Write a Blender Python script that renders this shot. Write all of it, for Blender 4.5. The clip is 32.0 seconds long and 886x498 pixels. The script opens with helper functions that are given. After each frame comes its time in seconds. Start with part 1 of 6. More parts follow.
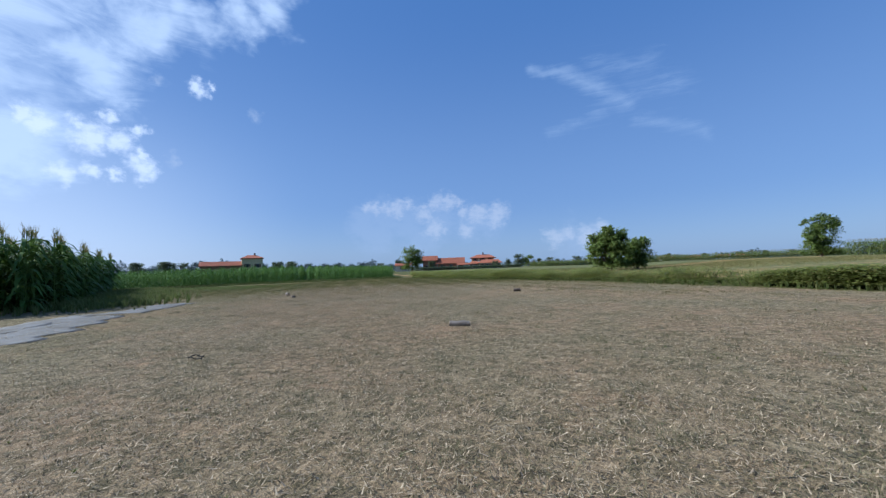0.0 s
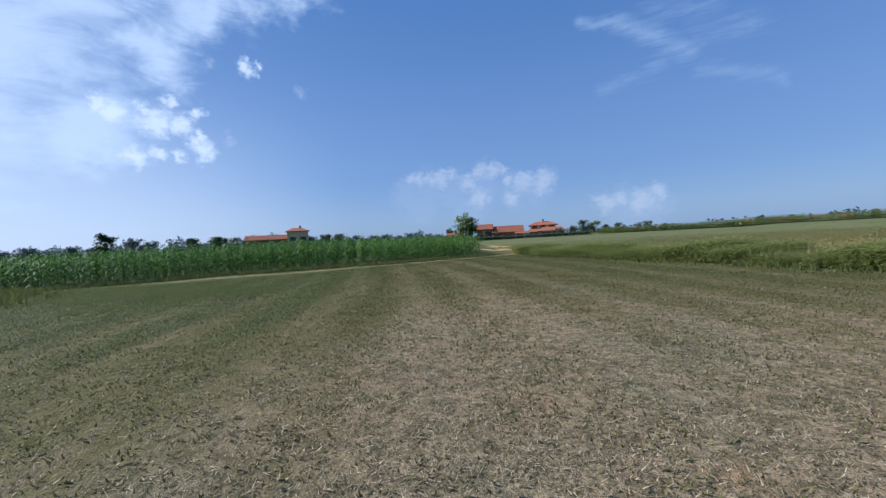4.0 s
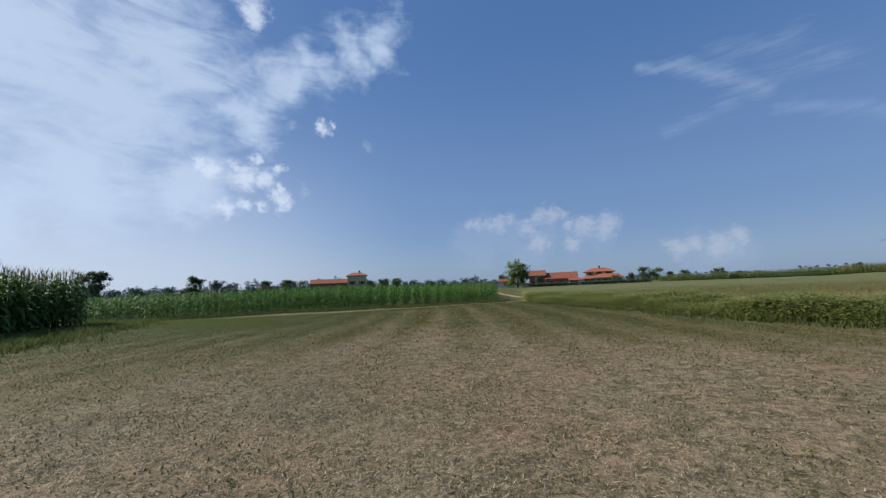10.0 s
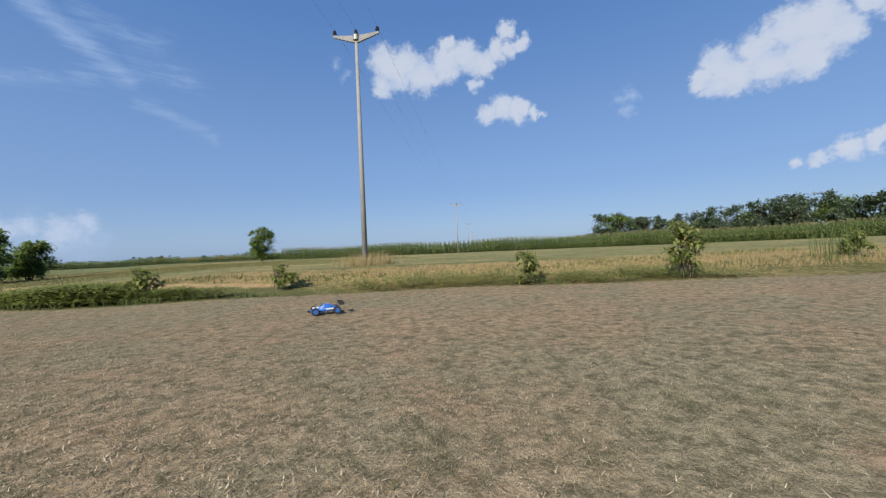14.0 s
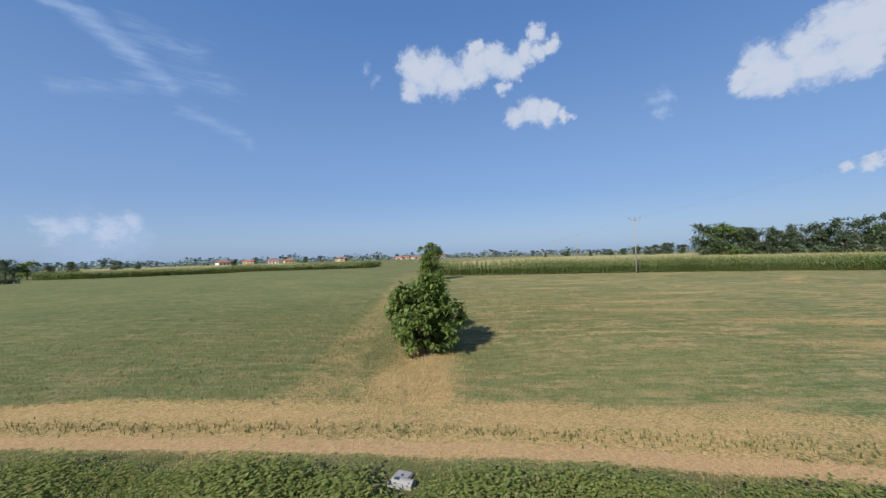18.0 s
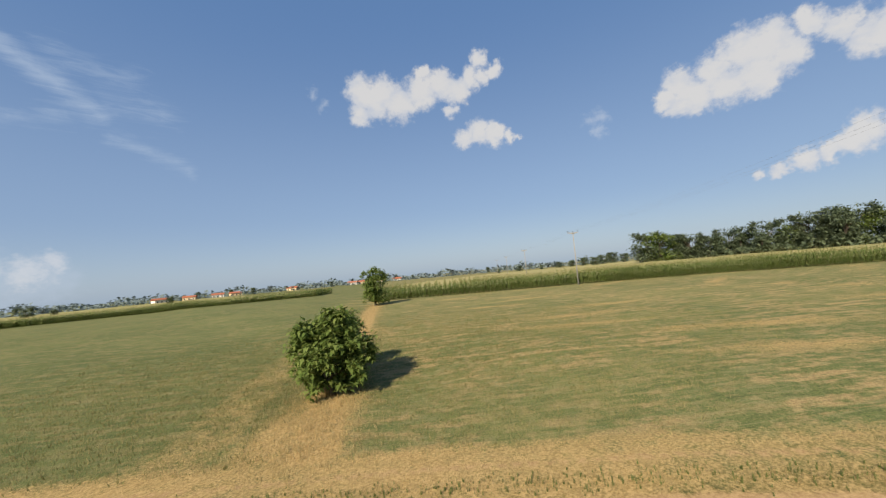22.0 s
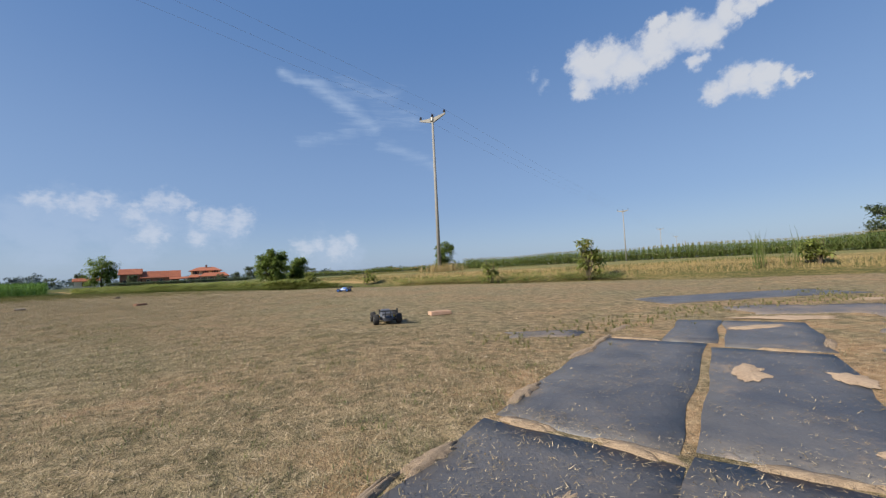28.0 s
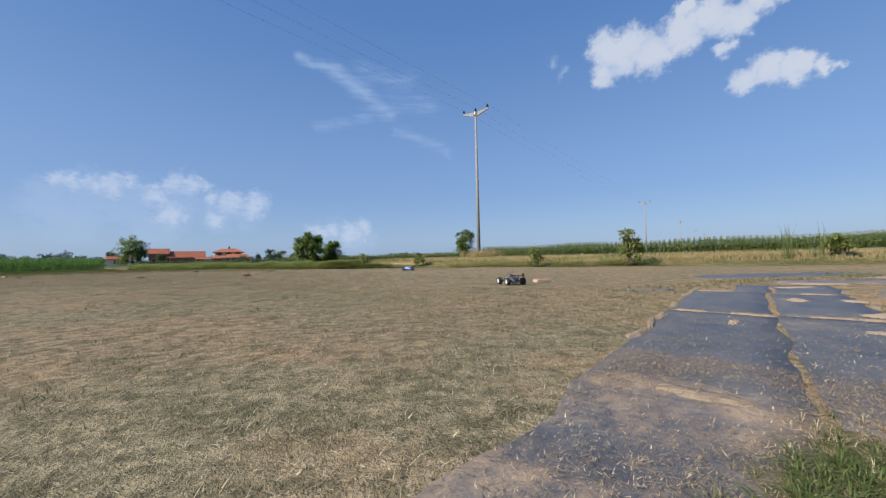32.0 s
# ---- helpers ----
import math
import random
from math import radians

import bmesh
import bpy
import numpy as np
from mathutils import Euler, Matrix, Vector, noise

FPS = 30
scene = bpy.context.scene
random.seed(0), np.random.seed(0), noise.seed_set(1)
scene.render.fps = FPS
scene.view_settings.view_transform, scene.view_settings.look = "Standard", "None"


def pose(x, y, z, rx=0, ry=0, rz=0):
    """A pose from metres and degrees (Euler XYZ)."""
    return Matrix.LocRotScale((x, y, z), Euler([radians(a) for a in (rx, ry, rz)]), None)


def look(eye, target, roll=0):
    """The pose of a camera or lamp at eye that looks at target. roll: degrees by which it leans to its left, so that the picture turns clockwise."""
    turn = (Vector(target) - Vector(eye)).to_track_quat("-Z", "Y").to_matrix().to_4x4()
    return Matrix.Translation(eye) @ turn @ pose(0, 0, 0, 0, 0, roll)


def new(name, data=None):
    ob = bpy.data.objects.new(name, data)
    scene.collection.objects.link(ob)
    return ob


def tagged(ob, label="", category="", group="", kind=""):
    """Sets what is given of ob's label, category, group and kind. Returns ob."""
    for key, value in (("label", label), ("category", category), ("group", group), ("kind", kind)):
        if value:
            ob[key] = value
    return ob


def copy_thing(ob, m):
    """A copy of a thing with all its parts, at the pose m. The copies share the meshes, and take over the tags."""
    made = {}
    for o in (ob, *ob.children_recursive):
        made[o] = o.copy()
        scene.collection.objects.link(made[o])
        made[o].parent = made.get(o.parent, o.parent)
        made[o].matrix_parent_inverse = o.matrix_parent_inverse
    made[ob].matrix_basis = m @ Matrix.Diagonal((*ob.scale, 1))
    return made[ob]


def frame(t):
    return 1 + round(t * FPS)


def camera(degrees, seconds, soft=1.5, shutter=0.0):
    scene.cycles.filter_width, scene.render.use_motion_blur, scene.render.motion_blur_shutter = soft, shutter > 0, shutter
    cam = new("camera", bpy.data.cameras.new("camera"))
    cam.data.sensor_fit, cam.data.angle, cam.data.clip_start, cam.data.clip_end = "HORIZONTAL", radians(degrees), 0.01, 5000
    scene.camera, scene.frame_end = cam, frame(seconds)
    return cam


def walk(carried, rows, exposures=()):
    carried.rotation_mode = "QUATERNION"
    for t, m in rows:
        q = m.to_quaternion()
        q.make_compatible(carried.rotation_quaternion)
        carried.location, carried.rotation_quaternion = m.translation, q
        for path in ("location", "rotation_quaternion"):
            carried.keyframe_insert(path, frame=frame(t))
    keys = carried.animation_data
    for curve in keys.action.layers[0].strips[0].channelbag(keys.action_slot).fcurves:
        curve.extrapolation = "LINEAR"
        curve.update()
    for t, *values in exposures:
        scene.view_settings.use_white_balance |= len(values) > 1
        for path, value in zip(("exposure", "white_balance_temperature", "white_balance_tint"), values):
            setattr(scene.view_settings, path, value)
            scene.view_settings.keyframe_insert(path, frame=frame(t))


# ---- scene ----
cam = camera(97.9, 32.0, soft=1.3)
# seconds, x, y, z, and the turn in degrees
PATH = [
    (0, -12.65, 10.77, 0.74, 92.88, 2.04, 27.38),
    (0.5, -12.41, 10.07, 0.95, 92.78, 1.97, 23.93),
    (1, -12.84, 10.16, 0.91, 91.47, 1.69, 23.98),
    (1.5, -13.92, 11.16, 0.66, 90.69, 1.35, 24.2),
    (2, -15.34, 12.21, 0.5, 88.99, 1.38, 24.83),
    (2.5, -17.61, 14.27, 0.49, 88.83, 1.47, 24.73),
    (3, -19.6, 16.88, 0.67, 88.08, 1.33, 25.61),
    (3.5, -21.62, 19.44, 0.82, 87.96, 1.98, 27.58),
    (5.5, -26.8, 25.82, 2.17, 92.86, 4.68, 55.33),
    (6, -27.21, 25.84, 2.6, 91.81, 2.33, 42.05),
    (6.5, -27.09, 25.98, 2.66, 93.12, 2.42, 41.06),
    (7, -26.65, 25.92, 2.39, 93.52, 2.33, 43.04),
    (7.5, -25.92, 25.7, 2.01, 94.11, 2.2, 44.53),
    (8, -24.88, 25.2, 1.64, 94.63, 2.25, 43.6),
    (8.5, -23.73, 24.38, 1.35, 94.93, 2.34, 42.91),
    (9, -22.45, 23.33, 1.19, 95.22, 2.28, 42.91),
    (9.5, -21.01, 22.21, 1.1, 95.61, 2.13, 42.71),
    (10, -19.51, 20.67, 1.01, 95.79, 2.36, 42.61),
    (10.5, -17.77, 18.8, 0.96, 95.98, 2.38, 43.35),
    (11, -15.85, 17.09, 1.12, 96.03, 1.99, 43.69),
    (11.5, -13.88, 15.19, 1.02, 95.51, 2.27, 40.76),
    (12, -11.57, 12.79, 1.3, 93.82, 3.36, 16.61),
    (12.5, -9.61, 10.18, 1.49, 93.06, 4.96, -24.28),
    (13, -8.31, 9.06, 1.42, 91.56, 4.27, -41.2),
    (13.5, -7.56, 8.72, 1.15, 91.28, 3.59, -46.55),
    (14, -7.23, 9.52, 0.92, 90.32, 2.42, -37.96),
    (14.5, -7.57, 11.24, 0.87, 89.24, 1.42, -23.74),
    (15, -8.81, 13.68, 0.74, 88.01, 0.87, -6.6),
    (15.5, -10.56, 17.33, 0.87, 86.5, 0.5, 13.88),
    (17.5, -22.92, 27.54, 2.98, 90.63, 0.08, -16.13),
    (18, -23.74, 29.06, 4.35, 90.91, 1.54, -34.15),
    (18.5, -24.05, 30.37, 5.38, 90.57, 2.04, -43.1),
    (19, -23.95, 31.53, 5.96, 90.77, 2.46, -41.33),
    (19.5, -23.77, 32.46, 6.16, 90.93, 3.05, -39.93),
    (20, -23.43, 32.79, 6, 91.51, 3.25, -39.12),
    (20.5, -22.96, 32.5, 5.71, 92.13, 3.83, -38.28),
    (21, -22.4, 31.72, 5.36, 92.47, 4.18, -39.63),
    (21.5, -21.91, 30.46, 4.98, 92.95, 4.55, -41.06),
    (22, -21.5, 28.53, 4.51, 93.58, 5.07, -40.36),
    (22.5, -20.8, 26.6, 3.95, 93.86, 5.44, -39.78),
    (23, -20.19, 24.41, 3.6, 93.18, 5.89, -41.11),
    (23.5, -18.95, 22.24, 3.14, 93.48, 5.7, -36.2),
    (24, -17.3, 19.81, 2.72, 94.07, 5.59, -28.49),
    (24.5, -15.56, 17.47, 2.38, 94.17, 5.1, -23.47),
    (25, -13.57, 14.62, 1.93, 94.76, 4.96, -19.22),
    (25.5, -11.46, 11.98, 1.65, 94.58, 4.88, -18.37),
    (27.5, -4.59, 3.05, 0.81, 93.65, 3.25, -8.33),
    (28, -3.49, 1.31, 0.63, 93.01, 2.83, -8.61),
    (28.5, -3.01, 0.07, 0.3, 92.58, 2.22, -6.54),
    (29, -3.07, -0.79, 0.23, 92.48, 1.63, -6.9),
    (29.5, -3.34, -1.02, 0.41, 91.24, 0.95, -6.71),
    (30, -3.74, -1.08, 0.66, 91.16, 1.2, -7.18),
    (30.5, -4.17, -0.96, 0.65, 91.18, 1.45, -7.46),
    (31, -4.62, -0.82, 0.46, 91.59, 1.31, -7.17),
    (31.5, -5.01, -0.32, 0.46, 90.86, 1.16, -5.72),
    (32, -5.39, -0.15, 0.49, 91.28, 1.31, -6.79),
]
# seconds, stops, kelvin and tint of the camera's automatic exposure and white balance
EXPOSURES = [(0.0, 0.34, 5350, 10), (3.5, 0.38, 5450, 10), (5.5, -0.05, 5350, 10), (9.0, 0.08, 6000, 10), (11.2, 0.10, 6000, 10), (12.0, 0.05, 5800, 10), (12.9, 0.40, 6000, 10), (15.5, 0.42, 6000, 10), (18.0, 0.4, 6000, 10),
             (20.0, 0.45, 6400, 10), (23.0, 0.5, 7600, 10), (25.5, 0.5, 8000, 11), (27.5, 0.45, 6600, 10), (29.0, 0.45, 6500, 10), (30.0, 0.47, 6300, 10), (31.0, 0.48, 6350, 10), (32.0, 0.44, 6050, 10)]
walk(cam, [(r[0], pose(*r[1:])) for r in PATH], EXPOSURES)

# ---- sun, sky and clouds ----
SUN_AZ, SUN_EL = radians(247.0), radians(34.0)
sun_dir = Vector((math.sin(SUN_AZ) * math.cos(SUN_EL), math.cos(SUN_AZ) * math.cos(SUN_EL), math.sin(SUN_EL)))
sun_data = bpy.data.lights.new("sun", "SUN")
sun_data.energy, sun_data.angle, sun_data.color = 5.2, radians(0.55), (1.0, 0.93, 0.82)
sun = new("sun", sun_data)
sun.matrix_world = look(sun_dir * 100, (0, 0, 0))


class Nodes:
    """Small helper to write node trees in a line each."""

    def __init__(self, tree):
        self.tree = tree
        tree.nodes.clear()

    def add(self, kind, inputs=None, **settings):
        n = self.tree.nodes.new(kind)
        for key, value in settings.items():
            setattr(n, key, value)
        for key, value in (inputs or {}).items():
            self.put(n.inputs[key], value)
        return n

    def put(self, socket, value):
        if isinstance(value, bpy.types.NodeSocket):
            self.tree.links.new(value, socket)
        else:
            socket.default_value = value

    def math(self, op, a, b=0.0, c=0.0, clamp=False):
        return self.add("ShaderNodeMath", {0: a, 1: b, 2: c}, operation=op, use_clamp=clamp).outputs[0]

    def vec(self, op, a, b=(0, 0, 0)):
        n = self.add("ShaderNodeVectorMath", {0: a, 1: b}, operation=op)
        return n.outputs["Value"] if op in ("DISTANCE", "DOT_PRODUCT", "LENGTH") else n.outputs[0]

    def noise(self, vector, scale, detail=4.0, rough=0.55, distortion=0.0):
        return self.add("ShaderNodeTexNoise", {"Vector": vector, "Scale": scale, "Detail": detail, "Roughness": rough, "Distortion": distortion}).outputs["Fac"]

    def ramp(self, x, lo, hi, a=0.0, b=1.0):
        return self.add("ShaderNodeMapRange", {0: x, 1: lo, 2: hi, 3: a, 4: b}, interpolation_type="SMOOTHSTEP").outputs[0]

    def mix(self, t, a, b, blend="MIX"):
        n = self.add("ShaderNodeMix", data_type="RGBA", blend_type=blend)
        self.put(n.inputs[0], t), self.put(n.inputs[6], a), self.put(n.inputs[7], b)
        return n.outputs[2]


def toward(az, el):
    a, e = radians(az), radians(el)
    return Vector((math.sin(a) * math.cos(e), math.cos(a) * math.cos(e), math.sin(e)))


world = bpy.data.worlds.new("sky")
scene.world = world
world.use_nodes = True
N = Nodes(world.node_tree)
sky = N.add("ShaderNodeTexSky", sky_type="NISHITA", sun_disc=False, sun_elevation=SUN_EL, sun_rotation=SUN_AZ, altitude=250.0, air_density=1.0, dust_density=1.6, ozone_density=2.0)
ray = N.add("ShaderNodeTexCoord").outputs["Generated"]
FLAT = (1.0, 1.0, 1.7)
ray_flat = N.vec("MULTIPLY", ray, FLAT)


def puffs(blobs, at, swell=1.0):
    """The union of soft round puffs given as azimuth, elevation and radius in degrees."""
    field = None
    for az, el, radius in blobs:
        centre = toward(az, el)
        d = N.vec("DISTANCE", at, tuple(centre))
        v = N.math("MULTIPLY_ADD", d, -1.0 / radians(radius * swell), 1.0)
        field = v if field is None else N.math("SMOOTH_MAX", field, v, 0.25)
    return field


# the ray, bent by two scales of billows, so that the outlines of the clouds curl
def billow_ray(scale, size):
    n = N.add("ShaderNodeTexNoise", {"Vector": ray, "Scale": scale, "Detail": 4.0, "Roughness": 0.6}).outputs["Color"]
    return N.vec("MULTIPLY", N.vec("SUBTRACT", n, (0.5, 0.5, 0.5)), (size, size, size))


ray_curled = N.vec("ADD", ray, N.vec("ADD", billow_ray(17.0, 0.055), billow_ray(58.0, 0.024)))
# heaped clouds in the east: azimuth, elevation and radius in degrees
HEAP_TOWER = [(30.5, 25.9, 2.5), (32.9, 25.4, 3.0), (36.0, 24.6, 2.8), (39.3, 25.7, 2.7), (39.9, 28.0, 1.3), (42.5, 26.5, 2.2), (44.9, 25.6, 2.2), (47.1, 26.8, 1.7), (48.4, 29.0, 1.4), (50.9, 27.6, 1.3), (30.0, 23.4, 1.7), (43.8, 23.1, 1.1), (49.1, 27.0, 1.2)]
HEAP_SMALL = [(45.6, 19.1, 1.7), (47.6, 19.7, 1.9), (49.9, 19.0, 1.7), (52.2, 18.7, 1.2), (53.8, 18.5, 0.7)]
HEAP_LARGE = [(72.4, 19.0, 1.5), (74.4, 20.4, 2.1), (75.7, 18.4, 2.6), (78.1, 20.1, 2.5), (80.8, 21.8, 2.6), (83.2, 21.6, 2.4), (84.4, 19.8, 2.2), (82.0, 18.7, 2.6), (79.0, 18.6, 2.5), (73.9, 17.9, 1.8), (86.8, 22.2, 1.6), (88.7, 20.8, 1.8), (91.0, 19.1, 2.4), (95.0, 20.0, 3.0)]
HEAP_LOW = [(80.6, 8.1, 0.7), (82.5, 8.3, 1.2), (84.8, 8.7, 1.4), (86.9, 9.0, 1.3), (88.5, 9.9, 1.8), (89.5, 10.7, 1.8), (92.5, 10.0, 2.2), (97.0, 9.0, 2.6)]
SHREDS = [(64.5, 18.9, 1.1), (63.4, 18.4, 0.9), (64.3, 16.9, 0.8), (23.3, 26.2, 0.7), (25.1, 24.3, 0.8), (-52.8, 20.8, 0.8), (-64.1, 23.0, 0.7), (-62.3, 14.4, 0.8), (-88.7, 8.5, 1.0)]
WEST = [(-75.4, 16.9, 0.9), (-73.9, 16.1, 1.1), (-70.8, 16.9, 0.9), (-69.7, 15.6, 1.7), (-67.3, 15.5, 1.3), (-68.5, 18.2, 0.7), (-65.4, 16.9, 0.7), (-71.9, 11.7, 1.1), (-69.7, 11.9, 0.9), (-67.8, 11.7, 0.6), (-65.4, 13.1, 1.2), (-65.1, 14.2, 0.7), (-59.6, 23.0, 0.9), (-58.0, 23.4, 0.5), (-69.1, 35.4, 1.6)]
LOW_TOPS = [(-38.2, 9.1, 0.7), (-37.0, 8.8, 0.7), (-35.4, 8.9, 0.7), (-33.7, 9.3, 0.9), (-32.3, 9.4, 0.7), (-29.7, 9.5, 0.5), (-27.9, 10.0, 0.9), (-26.4, 9.7, 0.9), (-29.7, 8.4, 0.9), (-24.1, 8.3, 0.7), (-19.1, 7.6, 1.3), (-22.1, 7.7, 1.0), (-28.4, 5.8, 1.0), (-24.0, 5.6, 0.9), (-9.4, 4.5, 0.9), (-4.7, 4.7, 0.8), (-11.3, 3.9, 1.1), (-6.7, 3.7, 1.2), (-25.2, 9.6, 0.6)]
LOW_BASES = [(-35.7, 7.2, 3.0), (-38.9, 7.0, 2.6), (-32.1, 7.0, 3.0), (-28.1, 7.2, 3.2), (-23.7, 6.3, 2.6), (-20.0, 6.4, 2.2), (-8.6, 2.7, 3.2), (-36.8, 5.0, 2.8), (-30.0, 4.6, 2.8), (-5.0, 2.6, 2.4)]
heaps = puffs(HEAP_TOWER + HEAP_SMALL + HEAP_LARGE + HEAP_LOW, ray_curled)
shreds = puffs(SHREDS, ray_curled, 1.5)
west_heaps = puffs(WEST, ray_curled, 1.45)
low_tops = puffs(LOW_TOPS, ray_curled, 2.0)
low_bases = puffs(LOW_BASES, ray_curled, 1.3)
veil = puffs([
    (-90.0, 26.0, 11.0), (-82.0, 22.0, 10.0), (-86.0, 15.0, 8.0), (-76.0, 15.0, 5.0), (-79.0, 29.0, 8.0), (-64.0, 28.0, 4.2), (-60.5, 30.2, 3.6), (-56.0, 33.0, 3.4), (-50.5, 36.0, 3.2), (-100.0, 20.0, 14.0), (-70.0, 22.5, 4.6),
    (-105.0, 34.0, 16.0), (-92.0, 8.0, 5.0),
], N.vec("ADD", ray, billow_ray(6.0, 0.24)))


wave = N.add("ShaderNodeTexNoise", {"Vector": ray, "Scale": 9.0, "Detail": 5.0, "Roughness": 0.6}).outputs["Color"]
ray_wavy = N.vec("ADD", ray, N.vec("MULTIPLY", N.vec("SUBTRACT", wave, (0.5, 0.5, 0.5)), (0.05, 0.05, 0.05)))


def streaks(lines):
    """Soft bands along lines from one direction to another: azimuth and elevation of both ends, the half width and the strength."""
    field = None
    for (a0, e0), (a1, e1), radius, strength in lines:
        a, b = toward(a0, e0), toward(a1, e1)
        ab = b - a
        t = N.math("MULTIPLY", N.vec("DOT_PRODUCT", N.vec("SUBTRACT", ray_wavy, tuple(a)), tuple(ab)), 1.0 / ab.length_squared, clamp=True)
        foot = N.add("ShaderNodeVectorMath", {0: tuple(ab), "Scale": t}, operation="SCALE").outputs[0]
        d = N.vec("DISTANCE", ray_wavy, N.vec("ADD", foot, tuple(a)))
        v = N.math("MULTIPLY_ADD", d, -strength / radians(radius), strength)
        field = v if field is None else N.math("SMOOTH_MAX", field, v, 0.3)
    return field


wisps = streaks([((-13.1, 26.7), (-8.6, 25.2), 1.2, 1.15), ((-8.6, 25.2), (-4.1, 22.8), 1.8, 1.1), ((-4.1, 22.8), (-1.0, 20.5), 2.0, 0.8), ((-4.5, 26.0), (1.9, 24.6), 2.4, 0.55), ((0.0, 22.6), (5.0, 21.6), 3.0, 0.5), ((0.5, 18.4), (7.7, 15.5), 1.5, 0.7), ((-11.0, 18.7), (-3.5, 20.0), 1.5, 0.55)])
fine = N.noise(ray, 110.0, 5.0, 0.62)
soft_fine = N.noise(ray_flat, 34.0, 6.0, 0.6)
mid_fine = N.noise(ray_flat, 60.0, 6.0, 0.62)
dense = N.ramp(N.math("MULTIPLY_ADD", fine, 0.55, N.math("MULTIPLY_ADD", soft_fine, 0.7, heaps)), 0.46, 1.12, 0.0, 0.90)
dense_west = N.ramp(N.math("MULTIPLY_ADD", mid_fine, 0.9, west_heaps), 0.38, 1.30, 0.0, 0.78)
dense_shred = N.ramp(N.math("MULTIPLY_ADD", mid_fine, 1.0, shreds), 0.55, 1.60, 0.0, 0.34)
dense_tops = N.ramp(N.math("MULTIPLY_ADD", mid_fine, 1.3, low_tops), 0.68, 1.60, 0.0, 0.48)
dense_base = N.ramp(N.math("MULTIPLY_ADD", soft_fine, 1.2, low_bases), 0.50, 1.40, 0.0, 0.42)
combed = N.add("ShaderNodeMapping", {"Vector": ray, "Rotation": (0.0, radians(24.0), radians(-30.0)), "Scale": (5.0, 5.0, 15.0)}).outputs[0]
soft_noise = N.math("MULTIPLY_ADD", N.noise(combed, 1.6, 7.0, 0.64, 0.9), 0.6, N.math("MULTIPLY", N.noise(ray_flat, 5.0, 8.0, 0.62, 0.6), 0.55))
veiled = N.ramp(N.math("ADD", N.math("MULTIPLY", veil, 0.8), N.math("MULTIPLY", soft_noise, 2.3)), 0.92, 2.05, 0.0, 0.78)
streak = N.add("ShaderNodeMapping", {"Vector": ray, "Rotation": (0.0, radians(-38.0), radians(10.0)), "Scale": (3.0, 3.0, 22.0)}).outputs[0]
wispy = N.ramp(N.math("ADD", wisps, N.math("MULTIPLY", N.noise(streak, 4.0, 9.0, 0.68, 0.8), 1.45)), 0.80, 2.0, 0.0, 0.33)
up = N.add("ShaderNodeSeparateXYZ", {0: ray}).outputs[2]
clear = N.mix(N.ramp(up, 0.0, 0.17), (2.9, 4.0, 5.7, 1.0), (1.95, 3.1, 5.35, 1.0))
clear = N.mix(N.ramp(up, 0.12, 0.62), clear, (0.85, 1.95, 4.4, 1.0))
blue = N.mix(0.72, sky.outputs[0], clear)
sunward = N.ramp(N.vec("DOT_PRODUCT", ray, tuple(toward(-108.0, 0.0))), 0.45, 1.0)
low = N.math("SUBTRACT", 1.0, N.ramp(up, 0.02, 0.42), clamp=True)
blue = N.mix(N.math("MULTIPLY", N.math("MULTIPLY", sunward, low), 0.75), blue, (6.6, 7.3, 8.4, 1.0))
shade = N.ramp(N.math("MULTIPLY_ADD", N.noise(N.vec("ADD", ray_flat, (0.0, 0.0, 0.02)), 20.0, 7.0, 0.6), 1.1, N.math("MULTIPLY", heaps, 0.35)), 0.42, 0.86)
puff_colour = N.mix(shade, (4.5, 5.0, 6.0, 1.0), (5.5, 5.7, 6.1, 1.0))
c = N.mix(veiled, blue, (6.3, 7.3, 8.7, 1.0))
c = N.mix(wispy, c, (5.0, 6.0, 7.4, 1.0))
c = N.mix(dense_base, c, (3.6, 4.5, 6.0, 1.0))
c = N.mix(dense_tops, c, (5.7, 6.0, 6.7, 1.0))
c = N.mix(dense_shred, c, (5.3, 5.9, 6.9, 1.0))
c = N.mix(dense_west, c, (7.7, 8.3, 9.2, 1.0))
c = N.mix(dense, c, puff_colour)
back = N.add("ShaderNodeBackground", {"Color": c, "Strength": 0.088})
N.add("ShaderNodeOutputWorld", {0: back.outputs[0]})


# ---- materials ----
def material(name, rough=0.8, metal=0.0, spec=0.3):
    m = bpy.data.materials.new(name)
    m.use_nodes = True
    k = Nodes(m.node_tree)
    k.bsdf = k.add("ShaderNodeBsdfPrincipled", {"Roughness": rough, "Metallic": metal, "Specular IOR Level": spec})
    k.out = k.add("ShaderNodeOutputMaterial", {0: k.bsdf.outputs[0]})
    k.at = k.add("ShaderNodeTexCoord").outputs["Object"]
    k.place = k.add("ShaderNodeNewGeometry").outputs["Position"]
    return m, k


def bump(k, height, strength=0.5, distance=0.02):
    k.put(k.bsdf.inputs["Normal"], k.add("ShaderNodeBump", {"Height": height, "Strength": strength, "Distance": distance}).outputs[0])


